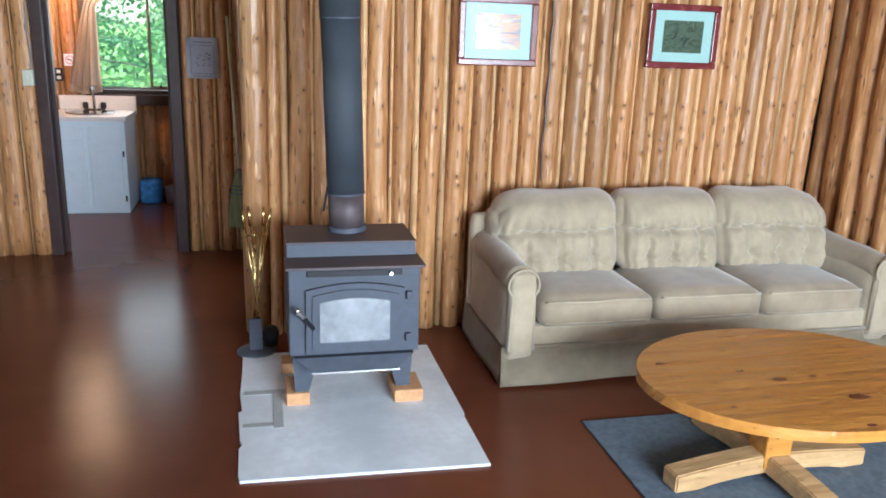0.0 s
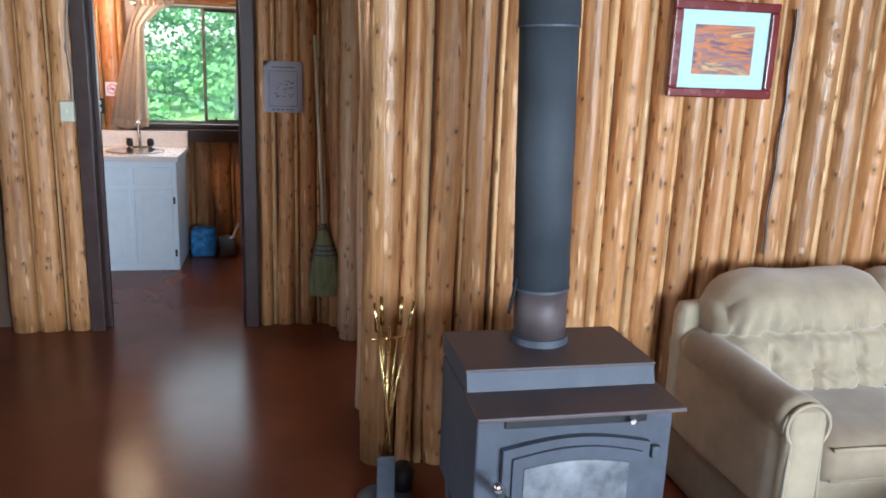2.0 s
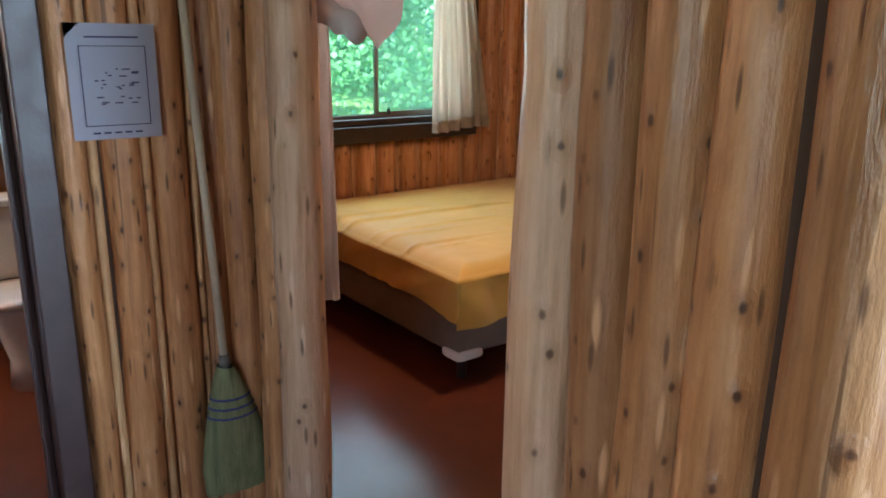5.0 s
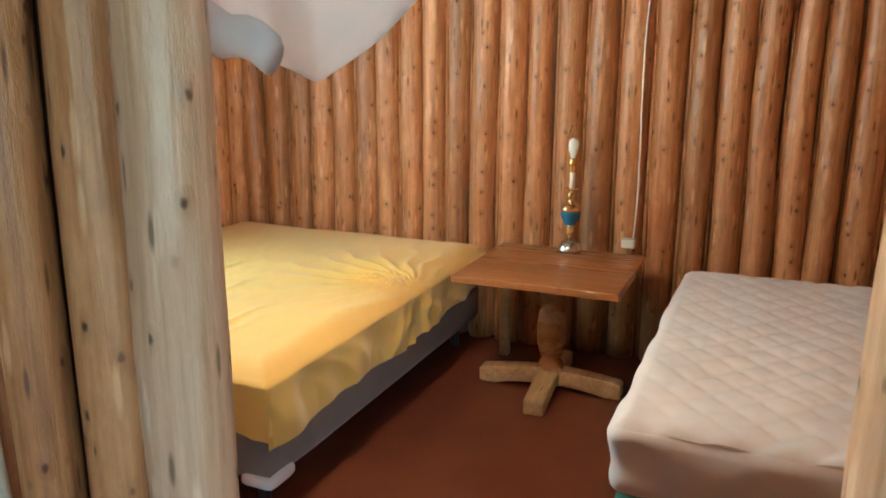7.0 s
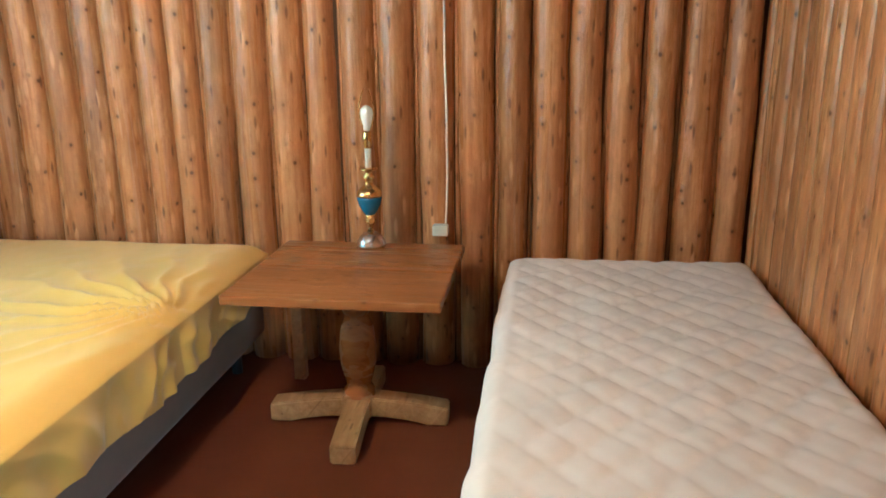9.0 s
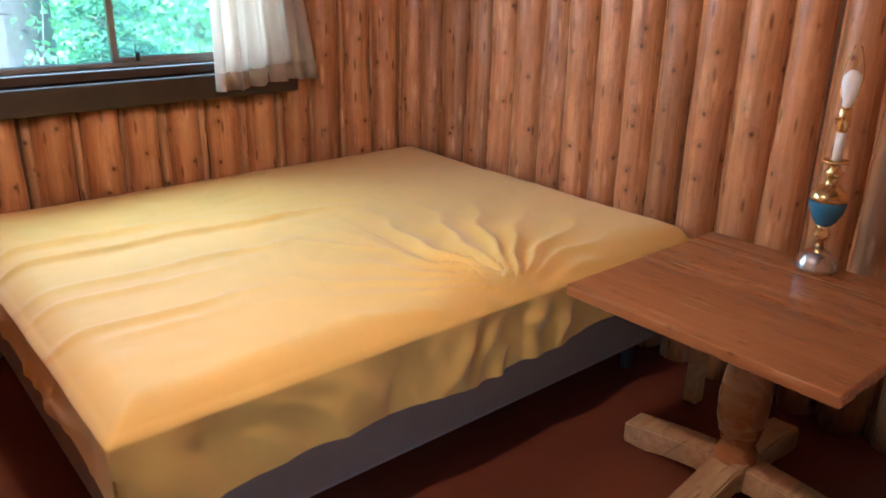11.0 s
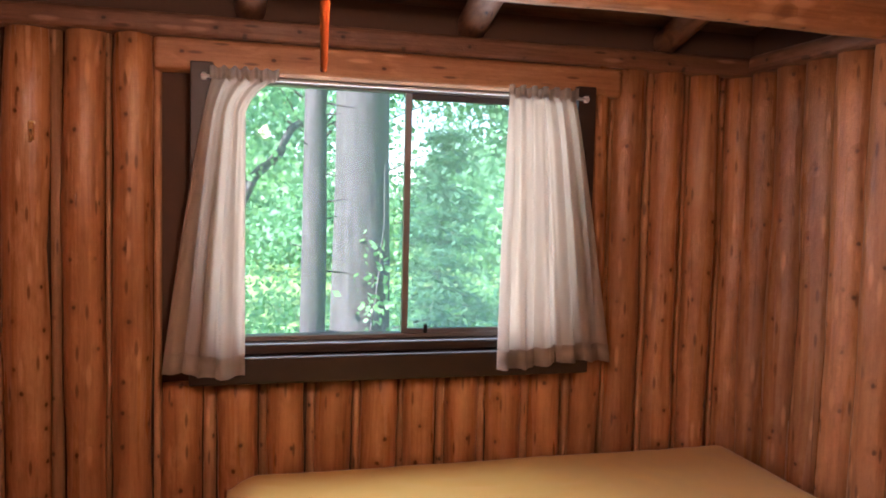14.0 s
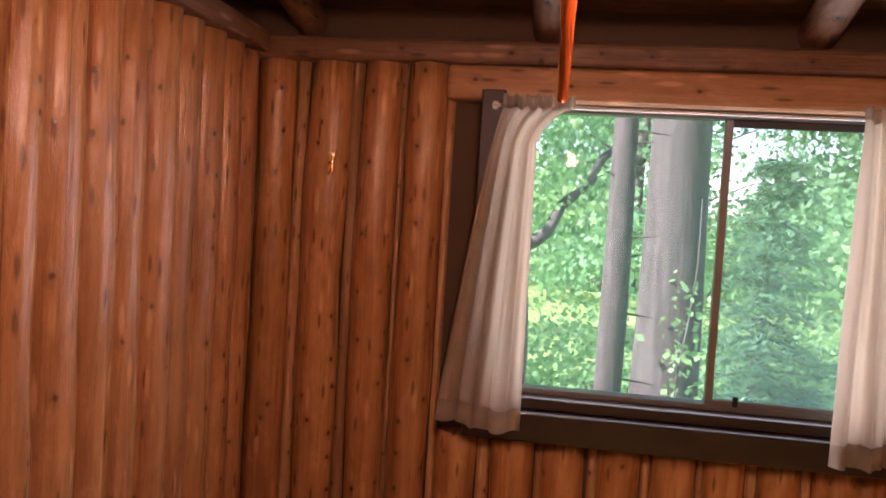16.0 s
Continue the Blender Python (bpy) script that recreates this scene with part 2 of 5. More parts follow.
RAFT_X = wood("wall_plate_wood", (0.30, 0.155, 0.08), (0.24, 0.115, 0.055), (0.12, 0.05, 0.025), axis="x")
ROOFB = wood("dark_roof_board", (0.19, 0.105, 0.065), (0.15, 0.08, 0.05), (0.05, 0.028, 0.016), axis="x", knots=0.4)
PINE = wood("varnished_pine", (0.58, 0.28, 0.062), (0.49, 0.215, 0.043), (0.36, 0.135, 0.027), axis="x", rough=0.26, vary=0.12, streak=0.08, fine=0.5, stain=0.1, knots=0.3)
KNOTW = plain("dark_pine_knot", (0.12, 0.035, 0.012), 0.28, amount=0.4, scale=60)
PINE_B = wood("varnished_pine_dark", (0.44, 0.19, 0.06), (0.36, 0.14, 0.04), (0.23, 0.075, 0.02), axis="y", rough=0.30, vary=0.12, streak=0.12, fine=0.7, stain=0.12, knots=0.5)
PALEP = wood("pale_pine", (0.60, 0.39, 0.19), (0.50, 0.31, 0.14), (0.37, 0.2, 0.085), axis="x", rough=0.5, vary=0.15, streak=0.1, knots=0.45)
BRICK = plain("firebrick", (0.62, 0.33, 0.16), 0.9, amount=0.2, scale=30, bump=0.3)
FLOOR = floor_paint()
TRIM = plain("dark_brown_trim_paint", (0.050, 0.026, 0.024), 0.42, amount=0.25, bump=0.15)
FRAMEB = plain("dark_window_frame", (0.030, 0.017, 0.012), 0.4, amount=0.25)
ALU = plain("dull_aluminium", (0.24, 0.23, 0.22), 0.45, 0.7)
# window panes carry painted glare haze, stronger in the right one
GLASS = glass_pane("window_glass", 0.10)
SCREEN = glass_pane("screened_window_glass", 0.22)
CLEAR = glass_pane("picture_glass", 0.0, 1.08)
IRON = plain("stove_iron_paint", (0.072, 0.082, 0.108), 0.6, 0.1, amount=0.2, scale=20, bump=0.2)
RUST = plain("heat_browned_iron", (0.105, 0.080, 0.084), 0.55, 0.15, amount=0.3, scale=9, bump=0.15)
PIPE = plain("stove_pipe_black", (0.044, 0.053, 0.067), 0.72, 0.0, amount=0.2, scale=6)
STEEL = plain("bright_steel", (0.62, 0.62, 0.62), 0.2, 1.0, amount=0.05)
BRASS = plain("polished_brass", (0.78, 0.56, 0.23), 0.22, 1.0, amount=0.1)
BLACKM = plain("black_metal", (0.02, 0.02, 0.022), 0.45, 0.4)
PLATE = plain("painted_hearth_sheet", (0.76, 0.80, 0.83), 0.5, amount=0.16, scale=3.5, bump=0.12, dist=0.003)
SOOT = plain("worn_grey_patch", (0.42, 0.43, 0.42), 0.7, amount=0.2, scale=9)
SOFA = cloth("taupe_velour", (0.395, 0.32, 0.22), 500, 0.16, 0.5, 9.0)
SOFA_D = cloth("taupe_velour_worn", (0.33, 0.257, 0.175), 500, 0.16, 0.4, 9.0)
RUG = cloth("blue_grey_carpet", (0.075, 0.105, 0.14), 260, 0.35, 0.1, 40.0)
SHEET = cloth("yellow_sheet", (0.72, 0.44, 0.075), 1200, 0.05, 0.3, 3.0, rough=0.72)
QUILT = cloth("quilted_mattress_pad", (0.78, 0.71, 0.69), 700, 0.07, 0.2, 5.0)
BOXF = cloth("grey_box_spring_cloth", (0.19, 0.135, 0.10), 600, 0.12, 0.1)
CURT = cloth("cream_curtain_cotton", (0.56, 0.46, 0.37), 800, 0.06, 0.1, thin=0.2)
DCURT = cloth("white_door_curtain", (0.78, 0.72, 0.73), 800, 0.06, 0.1, thin=0.25)
WHITEP = plain("white_cabinet_paint", (0.72, 0.80, 0.88), 0.35, amount=0.04, bump=0.05)
LAMIN = plain("white_laminate", (0.74, 0.71, 0.70), 0.3, amount=0.05, scale=60)
CERAM = plain("white_ceramic", (0.78, 0.76, 0.72), 0.12, amount=0.03)
PAPER = plain("white_paper", (0.70, 0.72, 0.86), 0.8, amount=0.03)
INK = plain("blue_black_ink", (0.06, 0.07, 0.20), 0.8)
CREAMP = plain("cream_plastic", (0.62, 0.62, 0.50), 0.4, amount=0.04)
WHITEPL = plain("white_plastic", (0.78, 0.76, 0.72), 0.4, amount=0.03)
BLUEPL = plain("blue_plastic_wrap", (0.05, 0.26, 0.62), 0.22, amount=0.45, scale=22, bump=0.5, dist=0.01)
GREYPL = plain("grey_plastic", (0.30, 0.31, 0.33), 0.45)
BLUEGL = plain("blue_glaze", (0.035, 0.15, 0.28), 0.2, amount=0.1)
STRAW = wood("green_straw", (0.30, 0.31, 0.15), (0.23, 0.25, 0.12), (0.13, 0.15, 0.07), knots=0.0, rough=0.8)
HANDLE = plain("cream_painted_handle", (0.60, 0.53, 0.40), 0.5)
MAROON = plain("maroon_frame_lacquer", (0.16, 0.022, 0.024), 0.25, amount=0.2)
MATB = plain("pale_blue_picture_mat", (0.58, 0.70, 0.76), 0.7, amount=0.03)
MATG = plain("grey_green_picture_mat", (0.42, 0.56, 0.55), 0.7, amount=0.03)
RED = plain("red_plastic", (0.65, 0.03, 0.03), 0.4)
GRASS = plain("meadow_grass", (0.20, 0.32, 0.09), 0.9, amount=0.5, scale=1.2, bump=0.6, dist=0.05)
BARK = wood("grey_bark", (0.125, 0.10, 0.10), (0.09, 0.072, 0.072), (0.045, 0.036, 0.035), rough=0.9, knots=0.3)
LEAF = leafage("maple_leaf", (0.11, 0.25, 0.12), (0.29, 0.52, 0.28))
NEEDLE = leafage("fir_needle", (0.07, 0.18, 0.10), (0.14, 0.30, 0.17), 0.45)
LIME = leafage("sapling_leaf", (0.19, 0.40, 0.14), (0.35, 0.58, 0.28))
AMBER = plain("amber_fly_paper", (0.40, 0.15, 0.04), 0.15, amount=0.2)
BULB_ON = emitter("lit_bulb", (1.0, 0.70, 0.42), 14.0)
BULB_OFF = plain("frosted_bulb", (0.80, 0.80, 0.80), 0.25, amount=0.02)
WALLCORE = plain("dark_wall_core", (0.09, 0.05, 0.03), 0.9)


def stove_glass():
    n = Nodes("smoked_stove_glass", 0.12)
    f = n.noise(n.co, 9.0, 5.0, 0.6)
    n.color(n.ramp(f, (0.3, (0.10, 0.11, 0.13)), (0.7, (0.30, 0.31, 0.33))))
    n.link(n.ramp(f, (0.3, 0.06), (0.7, 0.28)), n.b.inputs["Roughness"])
    n.b.inputs["Specular IOR Level"].default_value = 0.9
    return n.mat


def striped_ticking():
    n = Nodes("striped_ticking", 0.85)
    w = n.add("ShaderNodeTexWave", Vector=n.stretch((0, 0, 1)), Scale=3.4, Distortion=0.0)
    w.bands_direction = "Z"
    n.color(n.ramp(w.outputs["Color"], (0.45, (0.55, 0.42, 0.27)), (0.55, (0.38, 0.33, 0.22)), (0.85, (0.12, 0.30, 0.22))))
    n.bump(n.noise(n.co, 400.0), 0.2, 0.001)
    return n.mat


def picture_art(name, stops, scale):
    n = Nodes(name, 0.25)
    f = n.noise(n.stretch(scale), 1.0, 4.0, 0.6, 0.8)
    n.color(n.ramp(f, *stops))
    return n.mat


SGLASS = stove_glass()
TICK = striped_ticking()
ART1 = picture_art("sunset_print", ((0.30, (0.05, 0.05, 0.10)), (0.42, (0.22, 0.12, 0.16)), (0.5, (0.75, 0.22, 0.07)), (0.58, (0.20, 0.13, 0.20)), (0.68, (0.85, 0.45, 0.15)), (0.8, (0.18, 0.25, 0.42))), (5, 1, 26))
ART2 = picture_art("dark_meadow_print", ((0.3, (0.03, 0.04, 0.03)), (0.5, (0.10, 0.13, 0.09)), (0.62, (0.05, 0.06, 0.04)), (0.75, (0.35, 0.38, 0.33))), (14, 1, 22))


# ---- mesh helpers ----
def mesh_of(bm, name, smooth=False):
    me = bpy.data.meshes.new(name)
    bm.to_mesh(me)
    bm.free()
    if smooth:
        for p in me.polygons:
            p.use_smooth = True
    return me


def part(name, bm, material, parent=None, label="", smooth=False):
    """One mesh object, built in world metres, under a thing or a part."""
    me = bm if isinstance(bm, bpy.types.Mesh) else mesh_of(bm, name, smooth)
    if not me.materials:
        me.materials.append(material)
    ob = new(name, me)
    if parent is not None:
        ob.parent = parent
        if parent.parent is None:
            ob.matrix_parent_inverse = Matrix.Translation(-parent.location)
    return tagged(ob, label)


def thing(name, at, label, category, group="", kind=""):
    ob = new(name)
    ob.empty_display_size = 0.1
    ob.location = at
    return tagged(ob, label, category, group, kind)


def box(bm, x0, x1, y0, y1, z0, z1, bevel=0.0, seg=2, m=None):
    r = bmesh.ops.create_cube(bm, size=1.0)
    vs = r["verts"]
    for v in vs:
        v.co = Vector(((x0 + x1) / 2 + v.co.x * (x1 - x0), (y0 + y1) / 2 + v.co.y * (y1 - y0), (z0 + z1) / 2 + v.co.z * (z1 - z0)))
        if m is not None:
            v.co = m @ v.co
    if bevel:
        es = list({e for v in vs for e in v.link_edges})
        bmesh.ops.bevel(bm, geom=es, offset=bevel, segments=seg, affect="EDGES", profile=0.5)
    return bm


def boxed(*a, **k):
    return box(bmesh.new(), *a, **k)


def tube(bm, p0, p1, r0, r1=None, seg=16, rings=1, wob=0.0, seed=0, cap=True):
    """A round bar between two points, tapered, optionally wavering."""
    r1 = r0 if r1 is None else r1
    p0, p1 = Vector(p0), Vector(p1)
    d = (p1 - p0).normalized()
    a = d.orthogonal().normalized()
    b = d.cross(a)
    loops = []
    for i in range(rings + 1):
        f = i / rings
        c = p0.lerp(p1, f)
        if wob:
            c = c + a * wob * noise.noise((f * 3, seed, 0.3)) + b * wob * noise.noise((f * 3, seed, 7.7))
        r = r0 + (r1 - r0) * f
        if wob:
            r *= 1 + 0.12 * noise.noise((f * 6, seed, 3.1))
        loops.append([bm.verts.new(c + (a * math.cos(t) + b * math.sin(t)) * r) for t in (2 * math.pi * k / seg for k in range(seg))])
    for l0, l1 in zip(loops, loops[1:]):
        for k in range(seg):
            bm.faces.new((l0[k], l0[(k + 1) % seg], l1[(k + 1) % seg], l1[k]))
    if cap:
        bm.faces.new(loops[0][::-1])
        bm.faces.new(loops[-1])
    return bm


def tubed(*a, **k):
    return tube(bmesh.new(), *a, **k)


def bent(pts, r, seg=8):
    """One round cord along a run of points."""
    bm = bmesh.new()
    pts = [Vector(p) for p in pts]
    loops = []
    for i, p in enumerate(pts):
        d = (pts[min(i + 1, len(pts) - 1)] - pts[max(i - 1, 0)]).normalized()
        a = d.cross(Vector((1, 0.3, 0.2))).normalized()
        b = d.cross(a)
        loops.append([bm.verts.new(p + (a * math.cos(t) + b * math.sin(t)) * r) for t in (2 * math.pi * k / seg for k in range(seg))])
    for l0, l1 in zip(loops, loops[1:]):
        for k in range(seg):
            bm.faces.new((l0[k], l0[(k + 1) % seg], l1[(k + 1) % seg], l1[k]))
    bm.faces.new(loops[0][::-1])
    bm.faces.new(loops[-1])
    bmesh.ops.recalc_face_normals(bm, faces=bm.faces[:])
    return bm


def lathe(profile, at, seg=24):
    """Radius and height pairs turned about an upright axis."""
    bm = bmesh.new()
    loops = [[bm.verts.new((at[0] + r * math.cos(2 * math.pi * k / seg), at[1] + r * math.sin(2 * math.pi * k / seg), at[2] + z)) for k in range(seg)] for r, z in profile]
    for l0, l1 in zip(loops, loops[1:]):
        for k in range(seg):
            bm.faces.new((l0[k], l0[(k + 1) % seg], l1[(k + 1) % seg], l1[k]))
    bm.faces.new(loops[0][::-1])
    bm.faces.new(loops[-1])
    return bm


def cushion(x0, x1, y0, y1, z0, z1, r, cuts=10, shape=None):
    """A stuffed block: rounded edges of radius r, then a shaping function of place, normal and the place in the unit block."""
    bm = bmesh.new()
    bmesh.ops.create_cube(bm, size=2.0)
    bmesh.ops.subdivide_edges(bm, edges=bm.edges[:], cuts=cuts, use_grid_fill=True)
    c = Vector(((x0 + x1) / 2, (y0 + y1) / 2, (z0 + z1) / 2))
    h = Vector(((x1 - x0) / 2, (y1 - y0) / 2, (z1 - z0) / 2))
    rr = min(r, *h)
    for v in bm.verts:
        u = v.co.copy()
        p = Vector((u.x * h.x, u.y * h.y, u.z * h.z))
        q = Vector([max(-h[i] + rr, min(h[i] - rr, p[i])) for i in range(3)])
        d = p - q
        nrm = d.normalized() if d.length > 1e-6 else Vector((0, 0, 1))
        p = q + nrm * rr if d.length > 1e-6 else p
        p = p + c
        if shape:
            p = p + shape(p, nrm, u)
        v.co = p
    bmesh.ops.recalc_face_normals(bm, faces=bm.faces[:])
    return bm


def sheet_grid(nu, nv, fn, thick=0.0):
    """A grid surface from fn(u, v) with u and v from 0 to 1, thickened if asked."""
    bm = bmesh.new()
    g = [[bm.verts.new(fn(i / nu, j / nv)) for j in range(nv + 1)] for i in range(nu + 1)]
    for i in range(nu):
        for j in range(nv):
            bm.faces.new((g[i][j], g[i + 1][j], g[i + 1][j + 1], g[i][j + 1]))
    if thick:
        bmesh.ops.solidify(bm, geom=bm.faces[:], thickness=thick)
    return bm


# ---- log walls ----
def log_mesh(w, depth, z0, z1, seed, flat=1.0, wob=0.020, rings=14, seg=8):
    """A half-round upright log, w wide, standing proud by depth along +y of its own frame, with a waver and bulges of its own."""
    vs, fs = [], []
    for i in range(rings + 1):
        z = z0 + (z1 - z0) * i / rings
        off = wob * noise.noise((z * 1.1, seed * 3.7, 0.0))
        k = 1 + 0.12 * noise.noise((z * 2.3, seed * 5.1, 4.0)) + 0.06 * noise.noise((z * 7.0, seed * 2.1, 9.0))
        for j in range(seg + 1):
            a = math.pi * j / seg
            vs.append((off - 0.5 * w * k * math.cos(a), depth * k * math.sin(a) ** flat, z))
    for i in range(rings):
        for j in range(seg):
            a = i * (seg + 1) + j
            fs.append((a, a + 1, a + seg + 2, a + seg + 1))
    fs.append(tuple(range(rings * (seg + 1), (rings + 1) * (seg + 1))))
    fs.append(tuple(range(seg, -1, -1)))
    me = bpy.data.meshes.new("log")
    me.from_pydata(vs, [], fs)
    for p in me.polygons[:-2]:
        p.use_smooth = True
    return me


def log_wall(wall, p0, p1, z0, z1, widths, strip, depth, flat=1.0, gaps=(), seed=1, mat=None, smat=None, sdepth=0.03):
    """Upright logs and filler strips along the line p0 to p1, proud to its left side. gaps: (from, to, below, above) in metres along it,
    where the logs stop under one height and go on over another."""
    rng = random.Random(seed)
    p0, p1 = Vector((*p0, 0)), Vector((*p1, 0))
    u = (p1 - p0).normalized()
    length = (p1 - p0).length
    rz = math.atan2(u.y, u.x)
    s = 0.0
    n = 0
    while s < length - 0.03:
        w = min(rng.uniform(*widths), length - s)
        st = strip * rng.uniform(0.6, 1.4)
        for name, c, ww, dd, m in (("log", s + w / 2, w, depth * rng.uniform(0.88, 1.12), mat or LOG), ("filler_strip", s + w + st / 2, st * 0.92, sdepth, smat or STRIP)):
            if c > length or (name == "filler_strip" and not strip):
                continue
            spans = [(z0, z1)]
            for a, b, below, above in gaps:
                if a - 0.02 < c < b + 0.02:
                    spans = [(z0, below), (above, z1)]
            for k, (za, zb) in enumerate(spans):
                if zb - za < 0.05:
                    continue
                n += 1
                if name == "log":
                    me = log_mesh(ww + 0.003, dd, za, zb, seed * 17 + n * 1.3, flat)
                else:
                    me = log_mesh(ww, dd, za, zb, seed * 11 + n * 0.7, 0.35, 0.004, 6, 4)
                me.materials.append(m)
                ob = new(name, me)
                ob.parent = wall
                ob.matrix_local = Matrix.Translation(p0 + u * c) @ Matrix.Rotation(rz, 4, "Z")
        s += w + st
    return wall


def wall_core(name, label, *boxes):
    bm = bmesh.new()
    for b in boxes:
        box(bm, *b)
    return tagged(part(name, bm, WALLCORE), label, "wall", kind="structure")


# ---- ground, floor ----
H = 2.08  # height of the log walls
gm = bmesh.new()
bmesh.ops.create_grid(gm, x_segments=60, y_segments=60, size=400.0)
for v in gm.verts:
    d = max(0.0, v.co.length - 14)
    v.co.z = -0.35 + min(2.2, d * 0.03) * (1 if v.co.y > 0 else 0.4) + 0.05 * noise.noise(v.co * 0.15)
tagged(part("ground", gm, GRASS, smooth=True), "sunlit meadow grass and earth round the cabin", "ground", kind="structure")
tagged(part("floor", boxed(-4.3, 3.95, -1.3, 9.3, -0.2, 0.0), FLOOR), "red-brown glossy painted floor, scuffed", "floor", kind="structure")

# ---- walls: thickness in the core, logs as pieces on it ----
w_stove = wall_core("wall_stove", "upright peeled log partition with pale filler strips", (0.49, 3.80, 5.405, 5.445, 0, 3.36))
w_note = wall_core("wall_washroom", "upright log wall round the washroom doorway", (-1.30, -0.885, 7.15, 7.22, 0, 2.6), (0.04, 0.60, 7.15, 7.22, 0, 2.6), (-0.885, 0.04, 7.15, 7.22, 2.05, 2.6))
w_west = wall_core("wall_bedroom_west", "upright log wall beside the bedroom doorway", (0.575, 0.645, 6.90, 9.15, 0, 2.6), (0.555, 0.605, 5.445, 5.87, 0, 2.6), (0.555, 0.625, 5.87, 6.90, 2.0, 2.6))
w_north = wall_core(
    "wall_north", "outer log wall with two windows",
    (0.645, 1.47, 9.17, 9.30, 0, 2.3), (2.92, 3.9, 9.17, 9.30, 0, 2.3), (1.47, 2.92, 9.17, 9.30, 0, 0.93), (1.47, 2.92, 9.17, 9.30, 1.97, 2.3),
    (-1.6, -0.93, 9.17, 9.30, 0, 2.3), (0.08, 0.645, 9.17, 9.30, 0, 2.3), (-0.93, 0.08, 9.17, 9.30, 0, 0.95), (-0.93, 0.08, 9.17, 9.30, 1.96, 2.3),
)
w_east = wall_core("wall_bedroom_east", "outer log wall behind the beds", (3.70, 3.90, 5.445, 9.17, 0, 2.9))
w_least = wall_core("wall_living_east", "outer wall of rounded peeled logs", (3.86, 3.98, -1.3, 5.405, 0, 3.4))
w_bathw = wall_core("wall_washroom_west", "log wall behind the washroom vanity", (-1.42, -1.34, 7.22, 9.17, 0, 2.6))
w_kit = wall_core("wall_far", "plain wall at the far end of the open side", (-4.3, -1.42, 8.55, 8.67, 0, 2.8))
# west opening is unseen, added to go with its fill lamp
w_west2 = wall_core("wall_living_west", "unseen outer wall with one wide window for daylight", (-4.3, -4.18, -1.3, 1.7, 0, 3.4), (-4.3, -4.18, 4.3, 8.6, 0, 3.4), (-4.3, -4.18, 1.7, 4.3, 0, 0.85), (-4.3, -4.18, 1.7, 4.3, 2.05, 3.4))
w_south = wall_core("wall_south", "unseen outer wall with one wide window for daylight", (-4.3, 1.15, -1.3, -1.18, 0, 2.6), (3.75, 3.98, -1.3, -1.18, 0, 2.6), (1.15, 3.75, -1.3, -1.18, 0, 0.82), (1.15, 3.75, -1.3, -1.18, 2.18, 2.6))

log_wall(w_stove, (3.80, 5.405), (0.61, 5.405), 0, 2.7, (0.094, 0.112), 0.030, 0.066, 1.0, seed=3)
log_wall(w_stove, (0.66, 5.445), (3.70, 5.445), 0, 2.4, (0.10, 0.16), 0.0, 0.036, 0.45, seed=5, mat=SLAB)
log_wall(w_note, (0.50, 7.15), (0.045, 7.15), 0, 2.5, (0.095, 0.12), 0.03, 0.055, 1.0, seed=7)
log_wall(w_note, (-0.89, 7.15), (-1.30, 7.15), 0, 2.5, (0.11, 0.14), 0.012, 0.055, 1.0, seed=8)
log_wall(w_west, (0.645, 9.12), (0.645, 7.0), 0, H, (0.10, 0.13), 0.02, 0.07, 0.8, seed=9, mat=SLAB, smat=STRIP_B)
log_wall(w_north, (3.70, 9.17), (0.66, 9.17), 0, H, (0.125, 0.145), 0.034, 0.08, 1.0, seed=11, gaps=((0.76, 2.26, 0.875, 2.06),), mat=SLAB, smat=STRIP_B)
log_wall(w_north, (0.57, 9.17), (-1.34, 9.17), 0, H, (0.12, 0.15), 0.03, 0.05, 0.7, seed=12, gaps=((0.47, 1.52, 0.90, 1.98),), mat=SLAB, smat=STRIP_B)
log_wall(w_east, (3.70, 5.49), (3.70, 9.13), 0, H, (0.120, 0.148), 0.018, 0.078, 0.9, seed=13, mat=SLAB, smat=STRIP_B, sdepth=0.012)
log_wall(w_least, (3.86, 1.5), (3.86, 5.40), 0, 2.6, (0.12, 0.15), 0.015, 0.07, 0.85, seed=15)
log_wall(w_bathw, (-1.34, 9.13), (-1.34, 7.25), 0, H, (0.12, 0.15), 0.02, 0.05, 0.7, seed=16, mat=SLAB, smat=STRIP_B)
log_wall(w_kit, (-1.45, 8.55), (-2.6, 8.55), 0, 2.3, (0.11, 0.14), 0.02, 0.03, 0.6, seed=17)
part("crack", bent([(2.085 + 0.005 * math.sin(z * 5) + 0.003 * math.sin(z * 23), 5.343 - 0.002 * math.sin(z * 11), z) for z in (0.84 + 0.05 * k for k in range(20))], 0.0055, 6), FRAMEB, w_stove, "dark split in a log")
# logs that frame the bedroom doorway
for seed, (x, y, r, z) in enumerate(((0.556, 6.856, 0.066, 2.2), (0.500, 7.088, 0.054, 2.4), (0.550, 6.986, 0.056, 2.4), (0.560, 5.925, 0.068, 2.2), (0.565, 5.805, 0.055, 2.4), (0.560, 5.69, 0.058, 2.4), (0.560, 5.575, 0.056, 2.4), (0.548, 5.435, 0.072, 2.7))):
    post = part("log", tubed((0, 0, 0), (0, 0, z), r, r * 0.97, 18, 12, 0.014, seed + 2.5), DAYLIT_WORN if seed in (0, 3) else LOG, w_west, smooth=True)
    post.matrix_parent_inverse = Matrix.Identity(4)
    post.location = (x, y, 0)
part("lintel_log", boxed(0.50, 0.64, 5.86, 6.92, 1.96, 2.10, 0.03, 3), BEAM, w_west)
